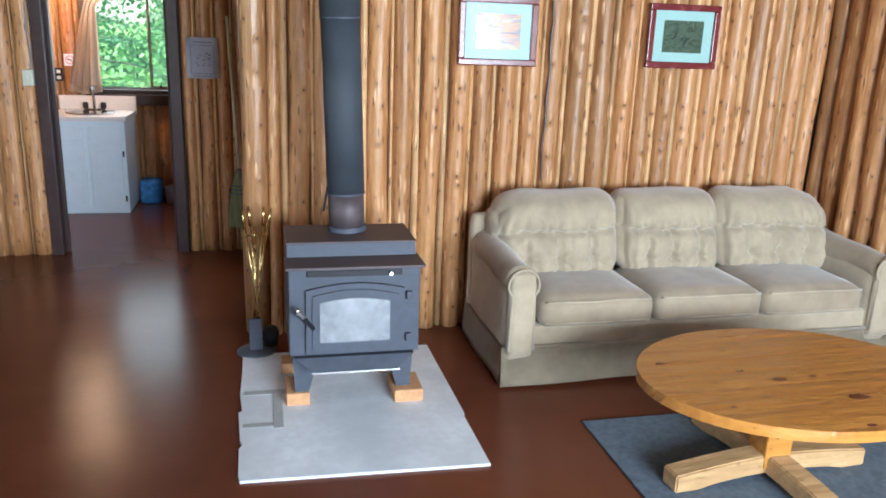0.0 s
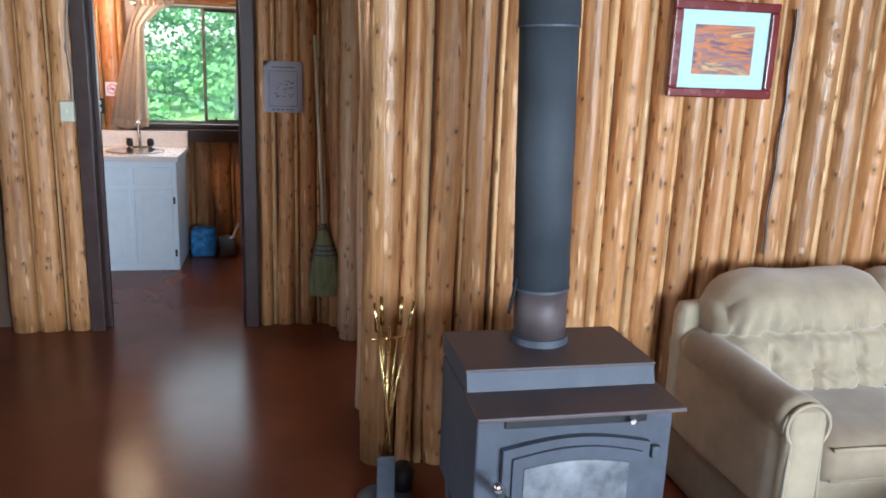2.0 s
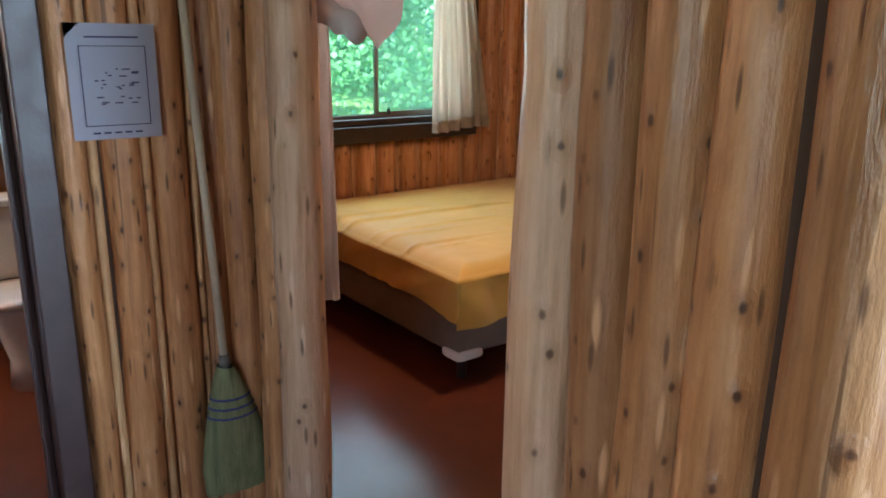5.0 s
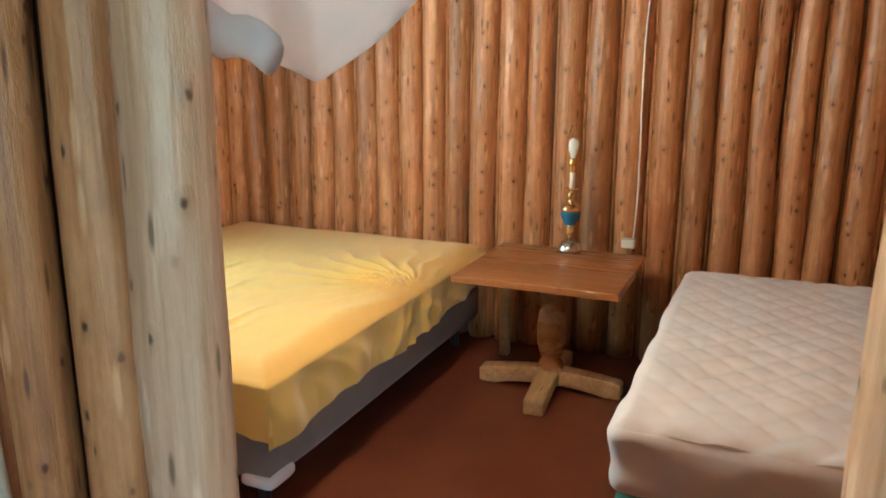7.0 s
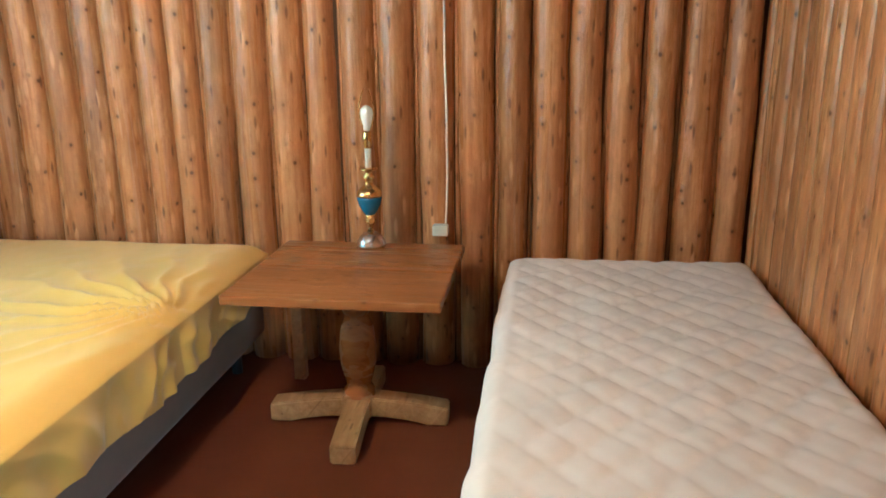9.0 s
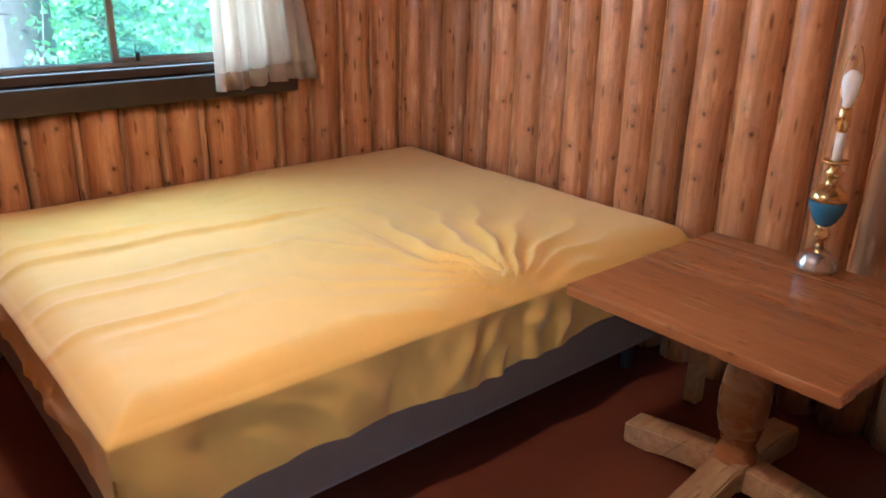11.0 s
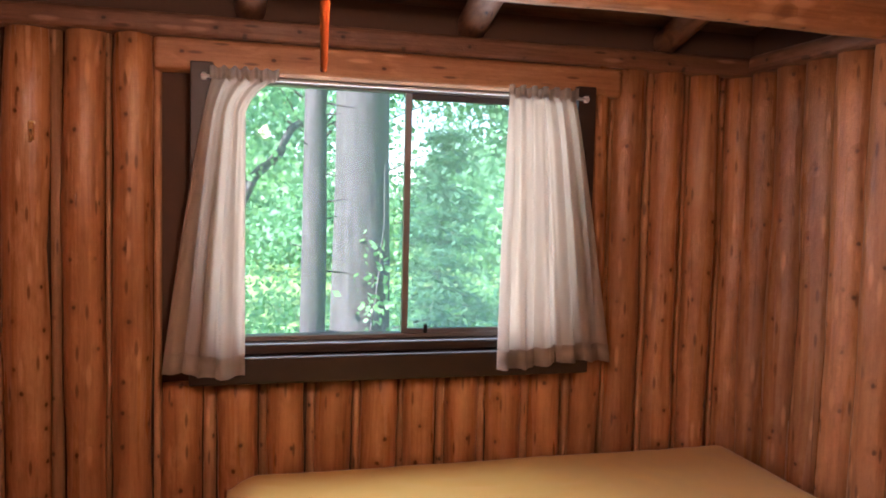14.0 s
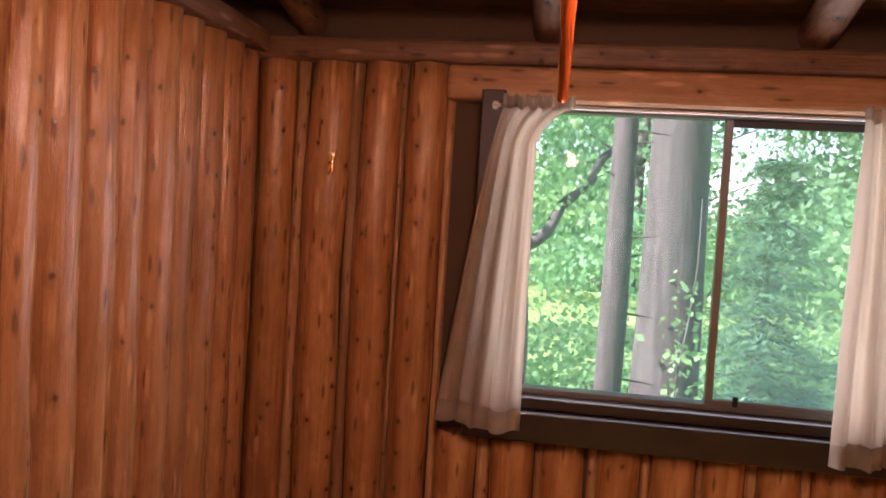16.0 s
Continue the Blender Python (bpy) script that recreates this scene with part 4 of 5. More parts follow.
for x0, s in ((SX0, 1), (SX1 - 0.19, -1)):
    arm = part("arm", cushion(x0 + 0.025, x0 + 0.165, SYF + 0.02, 5.20, 0.12, 0.52, 0.03, 8), SOFA, sofa, smooth=True)
    bm = tubed((x0 + 0.095, SYF + 0.005, 0.515), (x0 + 0.095, 5.17, 0.545), 0.076, 0.076, 24, 12, 0.01, x0)
    bmesh.ops.bevel(bm, geom=[e for e in bm.edges if any(len(f.verts) > 4 for f in e.link_faces)], offset=0.018, segments=3, affect="EDGES")
    part("arm_roll", bm, SOFA_D, arm, smooth=True)
    ring = [(x0 + 0.095 + 0.073 * math.cos(t), SYF + 0.002, 0.515 + 0.073 * math.sin(t)) for t in (math.pi * (-0.25 + 1.5 * q / 24) for q in range(25))]
    part("welt", bent([(x0 + 0.156, SYF - 0.004, 0.20)] + ring + [(x0 + 0.034, SYF - 0.004, 0.20)], 0.006), SOFA, arm, smooth=True)
    part("arm_front", cushion(x0 + 0.03, x0 + 0.16, SYF - 0.008, SYF + 0.05, 0.16, 0.57, 0.028, 6), SOFA, arm, smooth=True)


def skirt(u, v):
    x = SX0 + 0.012 + (SX1 - SX0 - 0.024) * u
    return (x, SYF + 0.028 - 0.018 * v + 0.005 * math.sin(x * 9), 0.205 - 0.185 * v + 0.008 * math.sin(x * 3.1) * v)


part("skirt", sheet_grid(60, 6, skirt, 0.006), SOFA, sofa, smooth=True)
part("skirt", sheet_grid(24, 6, lambda u, v: (SX0 + 0.02 - 0.012 * v + 0.004 * math.sin(u * 8), SYF + 0.03 + 0.72 * u, 0.205 - 0.185 * v), 0.006), SOFA, sofa, smooth=True)
part("skirt_piping", tubed((SX0 + 0.02, SYF + 0.022, 0.207), (SX1 - 0.02, SYF + 0.022, 0.207), 0.005, seg=8), SOFA_D, sofa, smooth=True)

# rug and oval coffee table
tagged(part("rug", boxed(1.90, 3.12, 2.75, 4.145, 0.0, 0.010, 0.003), RUG), "blue-grey flat carpet mat under the coffee table", "rug")


def feet_table(name, at, label, top_bm, top_mat, top_z, foot_len, foot_mat, column, angle=0.0, fw=0.045, z0=0.0):
    t = thing(name, (at[0], at[1], z0), label, "table")
    part("tabletop", top_bm, top_mat, t)
    column(t)
    for k in range(4):
        m = Matrix.Translation((at[0], at[1], z0)) @ Matrix.Rotation(radians(angle + 90 * k), 4, "Z")
        bm = bmesh.new()
        n = 8
        rows = []
        for i in range(n + 1):
            f = i / n
            x = 0.02 + (foot_len - 0.02) * f
            zt = 0.105 - 0.035 * f**1.5
            zb = 0.0 if f > 0.72 else (0.028 * math.sin(math.pi * (0.72 - f) / 0.72 * 0.5 + 0.2) if f > 0.02 else 0.03)
            rows.append([bm.verts.new(m @ Vector(q)) for q in ((x, -fw, zb), (x, fw, zb), (x, fw, zt), (x, -fw, zt))])
        for a, b in zip(rows, rows[1:]):
            for q in range(4):
                bm.faces.new((a[q], b[q], b[(q + 1) % 4], a[(q + 1) % 4]))
        bm.faces.new(rows[0])
        bm.faces.new(rows[-1][::-1])
        bmesh.ops.recalc_face_normals(bm, faces=bm.faces[:])
        bmesh.ops.bevel(bm, geom=[e for e in bm.edges if e.calc_face_angle(0) > 0.6], offset=0.006, segments=2, affect="EDGES")
        part("foot", bm, foot_mat, t)
    return t


CX, CY = 2.50, 3.64
bm = bmesh.new()
ring = [(CX + 0.60 * math.cos(a), CY + 0.45 * math.sin(a)) for a in (2 * math.pi * k / 72 for k in range(72))]
lo = [bm.verts.new((x, y, 0.385)) for x, y in ring]
hi = [bm.verts.new((x, y, 0.425)) for x, y in ring]
bm.faces.new(hi)
bm.faces.new(lo[::-1])
for i in range(72):
    j = (i + 1) % 72
    bm.faces.new((lo[i], lo[j], hi[j], hi[i]))
bmesh.ops.bevel(bm, geom=[e for e in bm.edges if e.calc_face_angle(0) > 1.0], offset=0.008, segments=3, affect="EDGES")


def square_column(t):
    part("column", boxed(2.445 - 0.055, 2.445 + 0.055, 3.635 - 0.055, 3.635 + 0.055, 0.06, 0.385, 0.006), PINE, t)
    part("bolt", tubed((2.43, 3.575, 0.20), (2.43, 3.59, 0.20), 0.013, seg=12), BRASS, t, "round brass bolt head")


oval = feet_table("coffee_table", (2.445, 3.635), "oval varnished pine coffee table with dark knots", bm, PINE, 0.425, 0.43, PALEP, square_column, 4, 0.045, 0.010)
for x, y, r in ((2.60, 3.42, 0.030), (2.405, 3.59, 0.020), (2.30, 3.68, 0.011), (2.55, 3.60, 0.010), (2.03, 3.785, 0.014), (2.105, 3.416, 0.008), (2.486, 3.227, 0.013)):
    bm = lathe([(r * q, h) for q, h in ((1.0, 0.0), (0.9, 0.0012), (0.5, 0.0016), (0.1, 0.0018))], (0, 0, 0), 14)
    for v in bm.verts:
        v.co = Vector((x + v.co.x * 1.5 * (1 + 0.25 * noise.noise((v.co.y * 90, x * 9, 0))), y + v.co.y * 0.75, 0.425 + v.co.z))
    part("knot", bm, KNOTW, oval, "dark brown knot in the pine", True)



# pictures on the log wall
def framed(name, x0, x1, z0, z1, mat, art, label, tilt):
    y = 5.322
    p = thing(name, ((x0 + x1) / 2, y, z0), label, "picture", "pictures above the sofa")
    b = 0.034
    for q in ((x0, x1, z0, z0 + b), (x0, x1, z1 - b, z1), (x0, x0 + b, z0 + b, z1 - b), (x1 - b, x1, z0 + b, z1 - b)):
        part("frame_rail", boxed(q[0], q[1], y - 0.022, y + 0.006, q[2], q[3], 0.006, 3), MAROON, p)
    part("picture_mat", boxed(x0 + b, x1 - b, y - 0.006, y, z0 + b, z1 - b), mat, p)
    mx, mz = 0.058, 0.05
    part("print", boxed(x0 + b + mx, x1 - b - mx, y - 0.009, y - 0.006, z0 + b + mz, z1 - b - mz), art, p)
    g = part("glazing", boxed(x0 + b, x1 - b, y - 0.014, y - 0.012, z0 + b, z1 - b), CLEAR, p)
    g.visible_shadow = False


framed("framed_picture", 1.572, 1.995, 1.455, 1.80, MATB, ART1, "maroon-framed sunset print with pale blue mat", 0)
framed("framed_picture", 2.625, 3.045, 1.468, 1.805, MATG, ART2, "maroon-framed dark meadow print with grey-green mat", 0)

# notice, broom, switch on the washroom wall
note = thing("paper_notice", (0.19, 7.088, 1.25), "white paper notice with a printed plan, pinned to logs", "notice")
part("paper", sheet_grid(6, 8, lambda u, v: (0.087 + 0.21 * u, 7.086 - 0.004 * math.sin(u * 3) * (1 - v), 1.252 + 0.277 * v), 0.001), PAPER, note)
bm = bmesh.new()
for q in ((0.13, 0.255, 1.495, 1.499), (0.115, 0.27, 1.285, 1.287), (0.115, 0.27, 1.475, 1.477), (0.115, 0.117, 1.285, 1.477), (0.268, 0.27, 1.285, 1.477)):
    box(bm, q[0], q[1], 7.079, 7.0805, q[2], q[3])
rng = random.Random(4)
for _ in range(26):
    a, b = rng.uniform(0.14, 0.24), rng.uniform(1.33, 1.43)
    box(bm, a, a + rng.uniform(0.004, 0.02), 7.079, 7.0805, b, b + 0.003)
for k in range(5):
    a = 0.13 + 0.025 * k
    box(bm, a, a + 0.017, 7.079, 7.0805, 1.266, 1.270)
part("print", bm, INK, note)
broom = thing("broom", (0.41, 7.05, 0.195), "green straw broom with pale handle hung on the wall", "broom")
part("handle", tubed((0.365, 7.075, 1.675), (0.413, 7.062, 0.60), 0.011, 0.012, 14), HANDLE, broom, smooth=True)
part("ferrule", tubed((0.412, 7.062, 0.625), (0.4135, 7.062, 0.585), 0.0145, 0.018, 14), ALU, broom, smooth=True)


def bristles(u, v):
    a = 2 * math.pi * u
    w = 0.022 + 0.088 * min(1, (v * 1.25)) ** 0.75
    d = 0.020 + 0.022 * math.sin(math.pi * min(1, v * 1.1)) + 0.008
    rough = 1 + 0.05 * noise.noise((u * 40, v * 2, 0))
    return (0.413 + 0.03 * v + w * math.cos(a) * rough, 7.057 + d * math.sin(a) * rough, 0.592 - 0.40 * v + 0.012 * noise.noise((u * 60, 0, 1)) * v)


part("bristles", sheet_grid(64, 14, bristles), STRAW, broom, smooth=True)
for v in (0.22, 0.29, 0.36):
    part("stitching", sheet_grid(40, 1, lambda u, w, v=v: (lambda p: (0.413 + (p[0] - 0.413) * 1.03, 7.057 + (p[1] - 7.057) * 1.06, p[2]))(bristles(u, v + w * 0.018))), INK, broom)
sw = thing("light_switch", (-0.92, 7.09, 1.19), "cream surface-mounted switch box with thin cable", "switch")
part("switch_box", boxed(-0.957, -0.888, 7.06, 7.105, 1.178, 1.285, 0.006), CREAMP, sw)
part("toggle", boxed(-0.926, -0.918, 7.05, 7.06, 1.225, 1.245, 0.002), WHITEPL, sw)
part("cable", tubed((-0.90, 7.09, 1.285), (-0.893, 7.085, 2.05), 0.004, seg=8, rings=6, wob=0.02), GREYPL, sw)

# ---- washroom ----
van = thing("vanity_cabinet", (-0.86, 8.7, 0), "white painted vanity cabinet with two doors under a sink", "cabinet")
VX0, VX1, VY = -1.18, -0.565, 8.43
part("body", boxed(VX0, VX1, VY, 9.08, 0.0, 0.80, 0.004), WHITEP, van)
mid = (VX0 + VX1) / 2
for a, b, k in ((VX0 + 0.03, mid - 0.015, 0), (mid + 0.015, VX1 - 0.03, 1)):
    part("drawer_front", boxed(a, b, VY - 0.016, VY, 0.635, 0.76, 0.005), WHITEP, van)
    d = part("door", boxed(a, b, VY - 0.016, VY, 0.06, 0.605, 0.005), WHITEP, van)
    part("panel", boxed(a + 0.05, b - 0.05, VY - 0.021, VY - 0.016, 0.11, 0.555, 0.003), WHITEP, d)
    part("knob", tubed(((b - 0.02) if k == 0 else (a + 0.02), VY - 0.03, 0.53), ((b - 0.02) if k == 0 else (a + 0.02), VY - 0.016, 0.53), 0.007, seg=10), WHITEPL, d)
    for z in (0.13, 0.52):
        part("hinge", boxed(*((b + 0.002, b + 0.016) if k else (a - 0.016, a - 0.002)), VY - 0.018, VY - 0.001, z - 0.025, z + 0.025, 0.002), BLACKM, d)
ctop = thing("vanity_countertop", (-0.86, 8.7, 0.80), "white laminate countertop with backsplash on the vanity", "countertop")
part("top", boxed(VX0 - 0.02, VX1 + 0.02, VY - 0.03, 9.08, 0.801, 0.84, 0.006), LAMIN, ctop)
part("backsplash", boxed(VX0 - 0.02, VX1 + 0.02, 9.02, 9.06, 0.84, 0.965, 0.005), LAMIN, ctop)
sink = thing("sink_basin", (-0.88, 8.7, 0.84), "round steel wash basin set into the countertop", "sink")
part("rim", lathe([(0.20, 0.001), (0.205, 0.008), (0.18, 0.010), (0.16, 0.004), (0.05, 0.0025)], (-0.88, 8.70, 0.84), 36), STEEL, sink, smooth=True)
tap = thing("tap", (-0.88, 8.90, 0.84), "chrome two-handle tap with tall spout", "tap")
part("deck", boxed(-0.97, -0.79, 8.885, 8.93, 0.842, 0.862, 0.006), STEEL, tap)
part("spout", tubed((-0.88, 8.905, 0.86), (-0.885, 8.89, 1.06), 0.013, 0.010, 12, 6), STEEL, tap, smooth=True)
part("spout_end", tubed((-0.885, 8.89, 1.055), (-0.885, 8.80, 1.03), 0.010, 0.009, 12), STEEL, tap, smooth=True)
for x in (-0.955, -0.805):
    part("handle", lathe([(0.022, 0), (0.026, 0.02), (0.022, 0.05), (0.012, 0.055)], (x, 8.905, 0.862), 14), BLACKM, tap, smooth=True)
sign = thing("small_sign", (-1.09, 9.1, 1.24), "small white no-smoking sign on the log wall", "sign")
part("card", boxed(-1.145, -1.045, 9.098, 9.101, 1.22, 1.325), PAPER, sign)
bm = bmesh.new()
for k in range(24):
    a, b = 2 * math.pi * k / 24, 2 * math.pi * (k + 1) / 24
    q = [bm.verts.new((-1.095 + r * math.cos(t), 9.0965, 1.273 + r * math.sin(t))) for r, t in ((0.032, a), (0.032, b), (0.038, b), (0.038, a))]
    bm.faces.new(q)
box(bm, -0.030, 0.030, -0.001, 0.0, -0.003, 0.003, m=pose(-1.095, 9.0975, 1.273, 0, 45, 0))
part("red_ring", bm, RED, sign)
part("cigarette", boxed(-1.118, -1.075, 9.0965, 9.098, 1.270, 1.277), BLACKM, sign)
out = thing("wall_outlet", (-1.195, 9.1, 1.08), "dark double socket plate on the log wall", "outlet")
part("plate", boxed(-1.235, -1.160, 9.09, 9.115, 1.085, 1.20, 0.004), BLACKM, out)
for z in (1.115, 1.168):
    part("socket", boxed(-1.215, -1.18, 9.085, 9.09, z - 0.015, z + 0.015, 0.004), WHITEPL, out)
pack = tagged(part("paper_roll_pack", cushion(-0.53, -0.34, 8.80, 8.98, 0.0, 0.22, 0.03, 8, lambda p, n, u: Vector((0, 0, 0.01 * noise.noise(p * 30) * max(0, u.z)))), BLUEPL, smooth=True), "blue plastic-wrapped pack on the floor by the vanity", "pack")
can = thing("brush_pot", (-0.25, 8.86, 0), "grey plastic pot with a white brush on the floor", "brush pot")
part("pot", lathe([(0.06, 0), (0.065, 0.10), (0.07, 0.15), (0.064, 0.15), (0.058, 0.02)], (-0.25, 8.86, 0), 20), GREYPL, can, smooth=True)
part("brush_handle", tubed((-0.24, 8.86, 0.08), (-0.16, 8.84, 0.27), 0.009, 0.012, 10), WHITEPL, can, smooth=True)
wc = thing("toilet", (0.12, 8.8, 0), "white ceramic toilet behind the doorway", "toilet")
tank = part("tank", cushion(-0.08, 0.36, 8.86, 9.06, 0.42, 0.76, 0.03, 6), CERAM, wc, smooth=True)
part("tank_lid", cushion(-0.10, 0.38, 8.84, 9.07, 0.757, 0.79, 0.012, 6), CERAM, tank, smooth=True)
part("bowl", lathe([(0.11, 0), (0.10, 0.12), (0.14, 0.28), (0.18, 0.38), (0.17, 0.40)], (0.14, 8.66, 0), 24), CERAM, wc, smooth=True)
part("seat_lid", cushion(-0.04, 0.32, 8.46, 8.86, 0.40, 0.43, 0.014, 6), CERAM, wc, smooth=True)


def bare_bulb(at, label, top):
    b = thing("bare_bulb_lamp", (at[0], at[1], top), label, "lamp")
    part("cord", tubed((at[0], at[1], top), (at[0], at[1], at[2] + 0.11), 0.004, seg=8), BLACKM, b)
    part("socket", tubed((at[0], at[1], at[2] + 0.11), (at[0], at[1], at[2] + 0.045), 0.018, 0.02, 16), WHITEPL, b)
    g = part("bulb", lathe([(0.012, 0.05), (0.020, 0.032), (0.030, 0.008), (0.028, -0.012), (0.016, -0.026), (0.004, -0.030)], at, 18), BULB_ON, b, "glowing warm bulb", True)
    g.visible_shadow = False


bare_bulb((-1.03, 8.55, 1.955), "bare glowing warm bulb above the vanity", 2.42)
bare_bulb((1.76, 7.34, 1.92), "bare glowing warm bulb hung in the bedroom", 2.78)
fly = thing("fly_paper", (1.722, 7.31, 1.69), "amber sticky fly paper with red tack under the bulb", "fly paper")
part("ribbon", sheet_grid(6, 30, lambda u, v: (lambda w, a: (1.722 + w * (u - 0.5) * math.cos(a), 7.31 + w * (u - 0.5) * math.sin(a) + 0.008 * (1 - (2 * u - 1) ** 2), 1.862 - 0.165 * v))(0.019 - 0.009 * v, 0.5 * v), 0.0006), AMBER, fly, smooth=True)
part("tack", lathe([(0.004, -0.008), (0.008, -0.004), (0.008, 0.004), (0.003, 0.007)], (1.724, 7.301, 1.842), 14), RED, fly, "round red tack", True)
part("thread", tubed((1.722, 7.31, 1.855), (1.755, 7.335, 1.97), 0.0015, seg=6), HANDLE, fly)

# ---- bedroom ----
# doorway curtain tied up towards one post
dc = thing("door_curtain", (0.66, 6.5, 0.77), "white cloth curtain tied up in the bedroom doorway", "curtain")


def swag(u, v):
    y = 5.99 + 0.91 * u
    low = float(np.interp(y, (5.98, 6.2, 6.52, 6.72, 6.90), (1.92, 1.775, 1.585, 1.485, 1.51)))
    z = 1.94 + (low - 1.94) * v
    d = 0.035 * math.sin(v * 9 + u * 5) * v * (0.4 + u) + 0.05 * v * u
    return (0.672 + d + 0.012 * math.sin(u * 30), y + 0.02 * math.sin(v * 6), z + 0.01 * math.sin(u * 14) * v)


part("swag", sheet_grid(44, 30, swag, 0.003), DCURT, dc, smooth=True)
part("roll", tubed((0.70, 6.78, 1.52), (0.69, 6.94, 1.57), 0.030, 0.036, 16, 6, 0.02, 3.0), DCURT, dc, smooth=True)
part("tail", sheet_grid(24, 24, lambda u, v: (0.692 + 0.018 * math.sin(u * 16) * (0.5 + v), 6.92 + 0.09 * u, 1.62 - 0.85 * v), 0.003), DCURT, dc, smooth=True)


# double bed in the corner
def fold_map(s, a, b, r):
    """Place along an axis and the drop for a cloth that runs over an edge at a and at b."""
    if s < a:
        return a, a - s
    if s > b:
        return b, s - b
    return s, 0.0


BX0, BX1, BY0, BY1, BT = 1.60, 3.575, 7.495, 9.05, 0.560
bed = thing("double_bed", ((BX0 + BX1) / 2, (BY0 + BY1) / 2, 0), "low double bed on a grey box spring in the corner", "bed")
part("box_spring", cushion(BX0 + 0.02, BX1, BY0 + 0.02, BY1, 0.145, 0.33, 0.025, 6), BOXF, bed, smooth=True)
part("mattress", cushion(BX0 + 0.015, BX1 - 0.005, BY0 + 0.015, BY1, 0.33, BT - 0.045, 0.05, 6), QUILT, bed, smooth=True)
for x in (BX0 + 0.12, BX1 - 0.12):
    for y in (BY0 + 0.12, BY1 - 0.12):
        part("leg", tubed((x, y, 0), (x, y, 0.15), 0.022, 0.026, 12), BLACKM, bed)
part("corner_guard", cushion(BX0 + 0.01, BX0 + 0.16, BY0 + 0.008, BY0 + 0.14, 0.125, 0.175, 0.02, 4), WHITEPL, bed, "white plastic corner guard", smooth=True)
FO = Vector((2.75, 7.52, 0))


def bed_sheet(u, v):
    s = BX0 - 0.215 + (BX1 - BX0 + 0.215 + 0.03) * u
    t = BY0 - 0.215 + (BY1 - BY0 + 0.215 + 0.02) * v
    x, dx = fold_map(s, BX0, BX1, 0.04)
    y, dy = fold_map(t, BY0, BY1, 0.04)
    # the overhang on the open side is short near the wall end and long at the free corner
    if t < BY0:
        lenf = 0.88 + 0.18 * math.exp(-(((s - BX0 - 0.1) / 0.25) ** 2)) - 0.28 * max(0.0, (s - 2.9)) + 0.10 * math.exp(-(((s - 2.55) / 0.25) ** 2))
        dy *= lenf
    if s < BX0:
        dx *= 0.72 + 0.2 * math.exp(-(((t - BY0) / 0.2) ** 2))
    drop = max(dx, dy)
    z = BT - (0.045 + drop if drop else 0.0)
    edge = min(s - BX0, t - BY0, BX1 - s + 0.03)
    if drop == 0 and edge < 0.10:
        z -= 0.045 * (1 - max(0.0, edge) / 0.10) ** 2
    # folds that fan out from a pulled point on the open edge
    px, py = s - FO.x, t - FO.y
    d = math.hypot(px, py)
    ang = math.atan2(py, px)
    fan = (1 - 2 * abs(math.sin(ang * 11 + 1.6 * noise.noise((d * 5, ang * 2, 0)) + 2.2 * d))) * math.exp(-((d / 0.50) ** 2)) * min(1, d / 0.06) * (1.0 if px > -0.1 else 0.45) * (0.6 + 0.8 * max(0, math.sin(ang)))
    if py < 0:
        fan = math.sin(px * 46 + 2 * noise.noise((px * 8, py * 6, 1))) * math.exp(-((px / 0.22) ** 2)) * min(1, -py / 0.03)
    ridge = 0.0
    for yy, x0, x1, h in ((8.62, 1.6, 2.35, 0.011), (8.48, 1.6, 2.75, 0.012), (8.23, 1.65, 2.5, 0.007), (8.13, 1.6, 2.2, 0.007), (7.93, 1.6, 2.25, 0.008), (7.85, 1.75, 2.1, 0.006)):
        k = max(0.0, min(1.0, (s - x0 + 0.1) / 0.2)) * max(0.0, min(1.0, (x1 - s) / 0.3))
        c = yy - 0.05 * (s - x0) + 0.02 * noise.noise((s * 4, yy, 0))
        ridge += h * k * math.exp(-(((t - c) / 0.018) ** 2))
    diag = math.exp(-((((s - 2.55) * 0.8 + (t - 8.0) * 0.6) / 0.012) ** 2)) * math.exp(-((((s - 2.55) * -0.6 + (t - 8.0) * 0.8) / 0.22) ** 2)) * 0.006
    soft = 0.006 * noise.noise((s * 2.5, t * 2.5, 3.0)) + 0.004 * abs(noise.noise((s * 7 + t * 4, t * 9 - s * 3, 5.0)))
    bulge = 0.016 * fan + 1.4 * ridge + diag + soft
    if drop == 0:
        z += bulge
    else:
        w = 0.012 * noise.noise((s * 7, t * 7, 1.0)) + 0.014 * fan + 0.012 * math.sin(s * 17 + t * 9 + 3 * noise.noise((s * 3, t * 3, 8)))
        w += 0.006 * (1 - 2 * abs(math.sin((px - 0.8 * py) * 24 + 2.5 * noise.noise((px * 4, py * 3, 2.0))))) * math.exp(-((px / 0.45) ** 2))
        w += 0.004 * (1 - 2 * abs(math.sin((px + 1.1 * py) * 17 + 3 * noise.noise((px * 2, py * 5, 6.0)))))
        if dy >= dx:
            y -= max(0.005, 0.014 + w * min(1, drop / 0.08))
            if dx > 0:
                x -= 0.012
        else:
            x -= max(0.005, 0.014 + w * min(1, drop / 0.08))
            if dy > 0:
                y -= 0.012
    return (x, y, z)


tagged(part("bed_sheet", sheet_grid(250, 200, bed_sheet), SHEET, smooth=True), "creased golden yellow sheet over the double bed", "sheet")

# single bed along the partition
MX0, MX1, MY0, MY1, MT = 1.70, 3.52, 5.495, 6.445, 0.555
single = thing("single_bed", ((MX0 + MX1) / 2, (MY0 + MY1) / 2, 0), "single bed with striped box spring along the log partition", "bed")
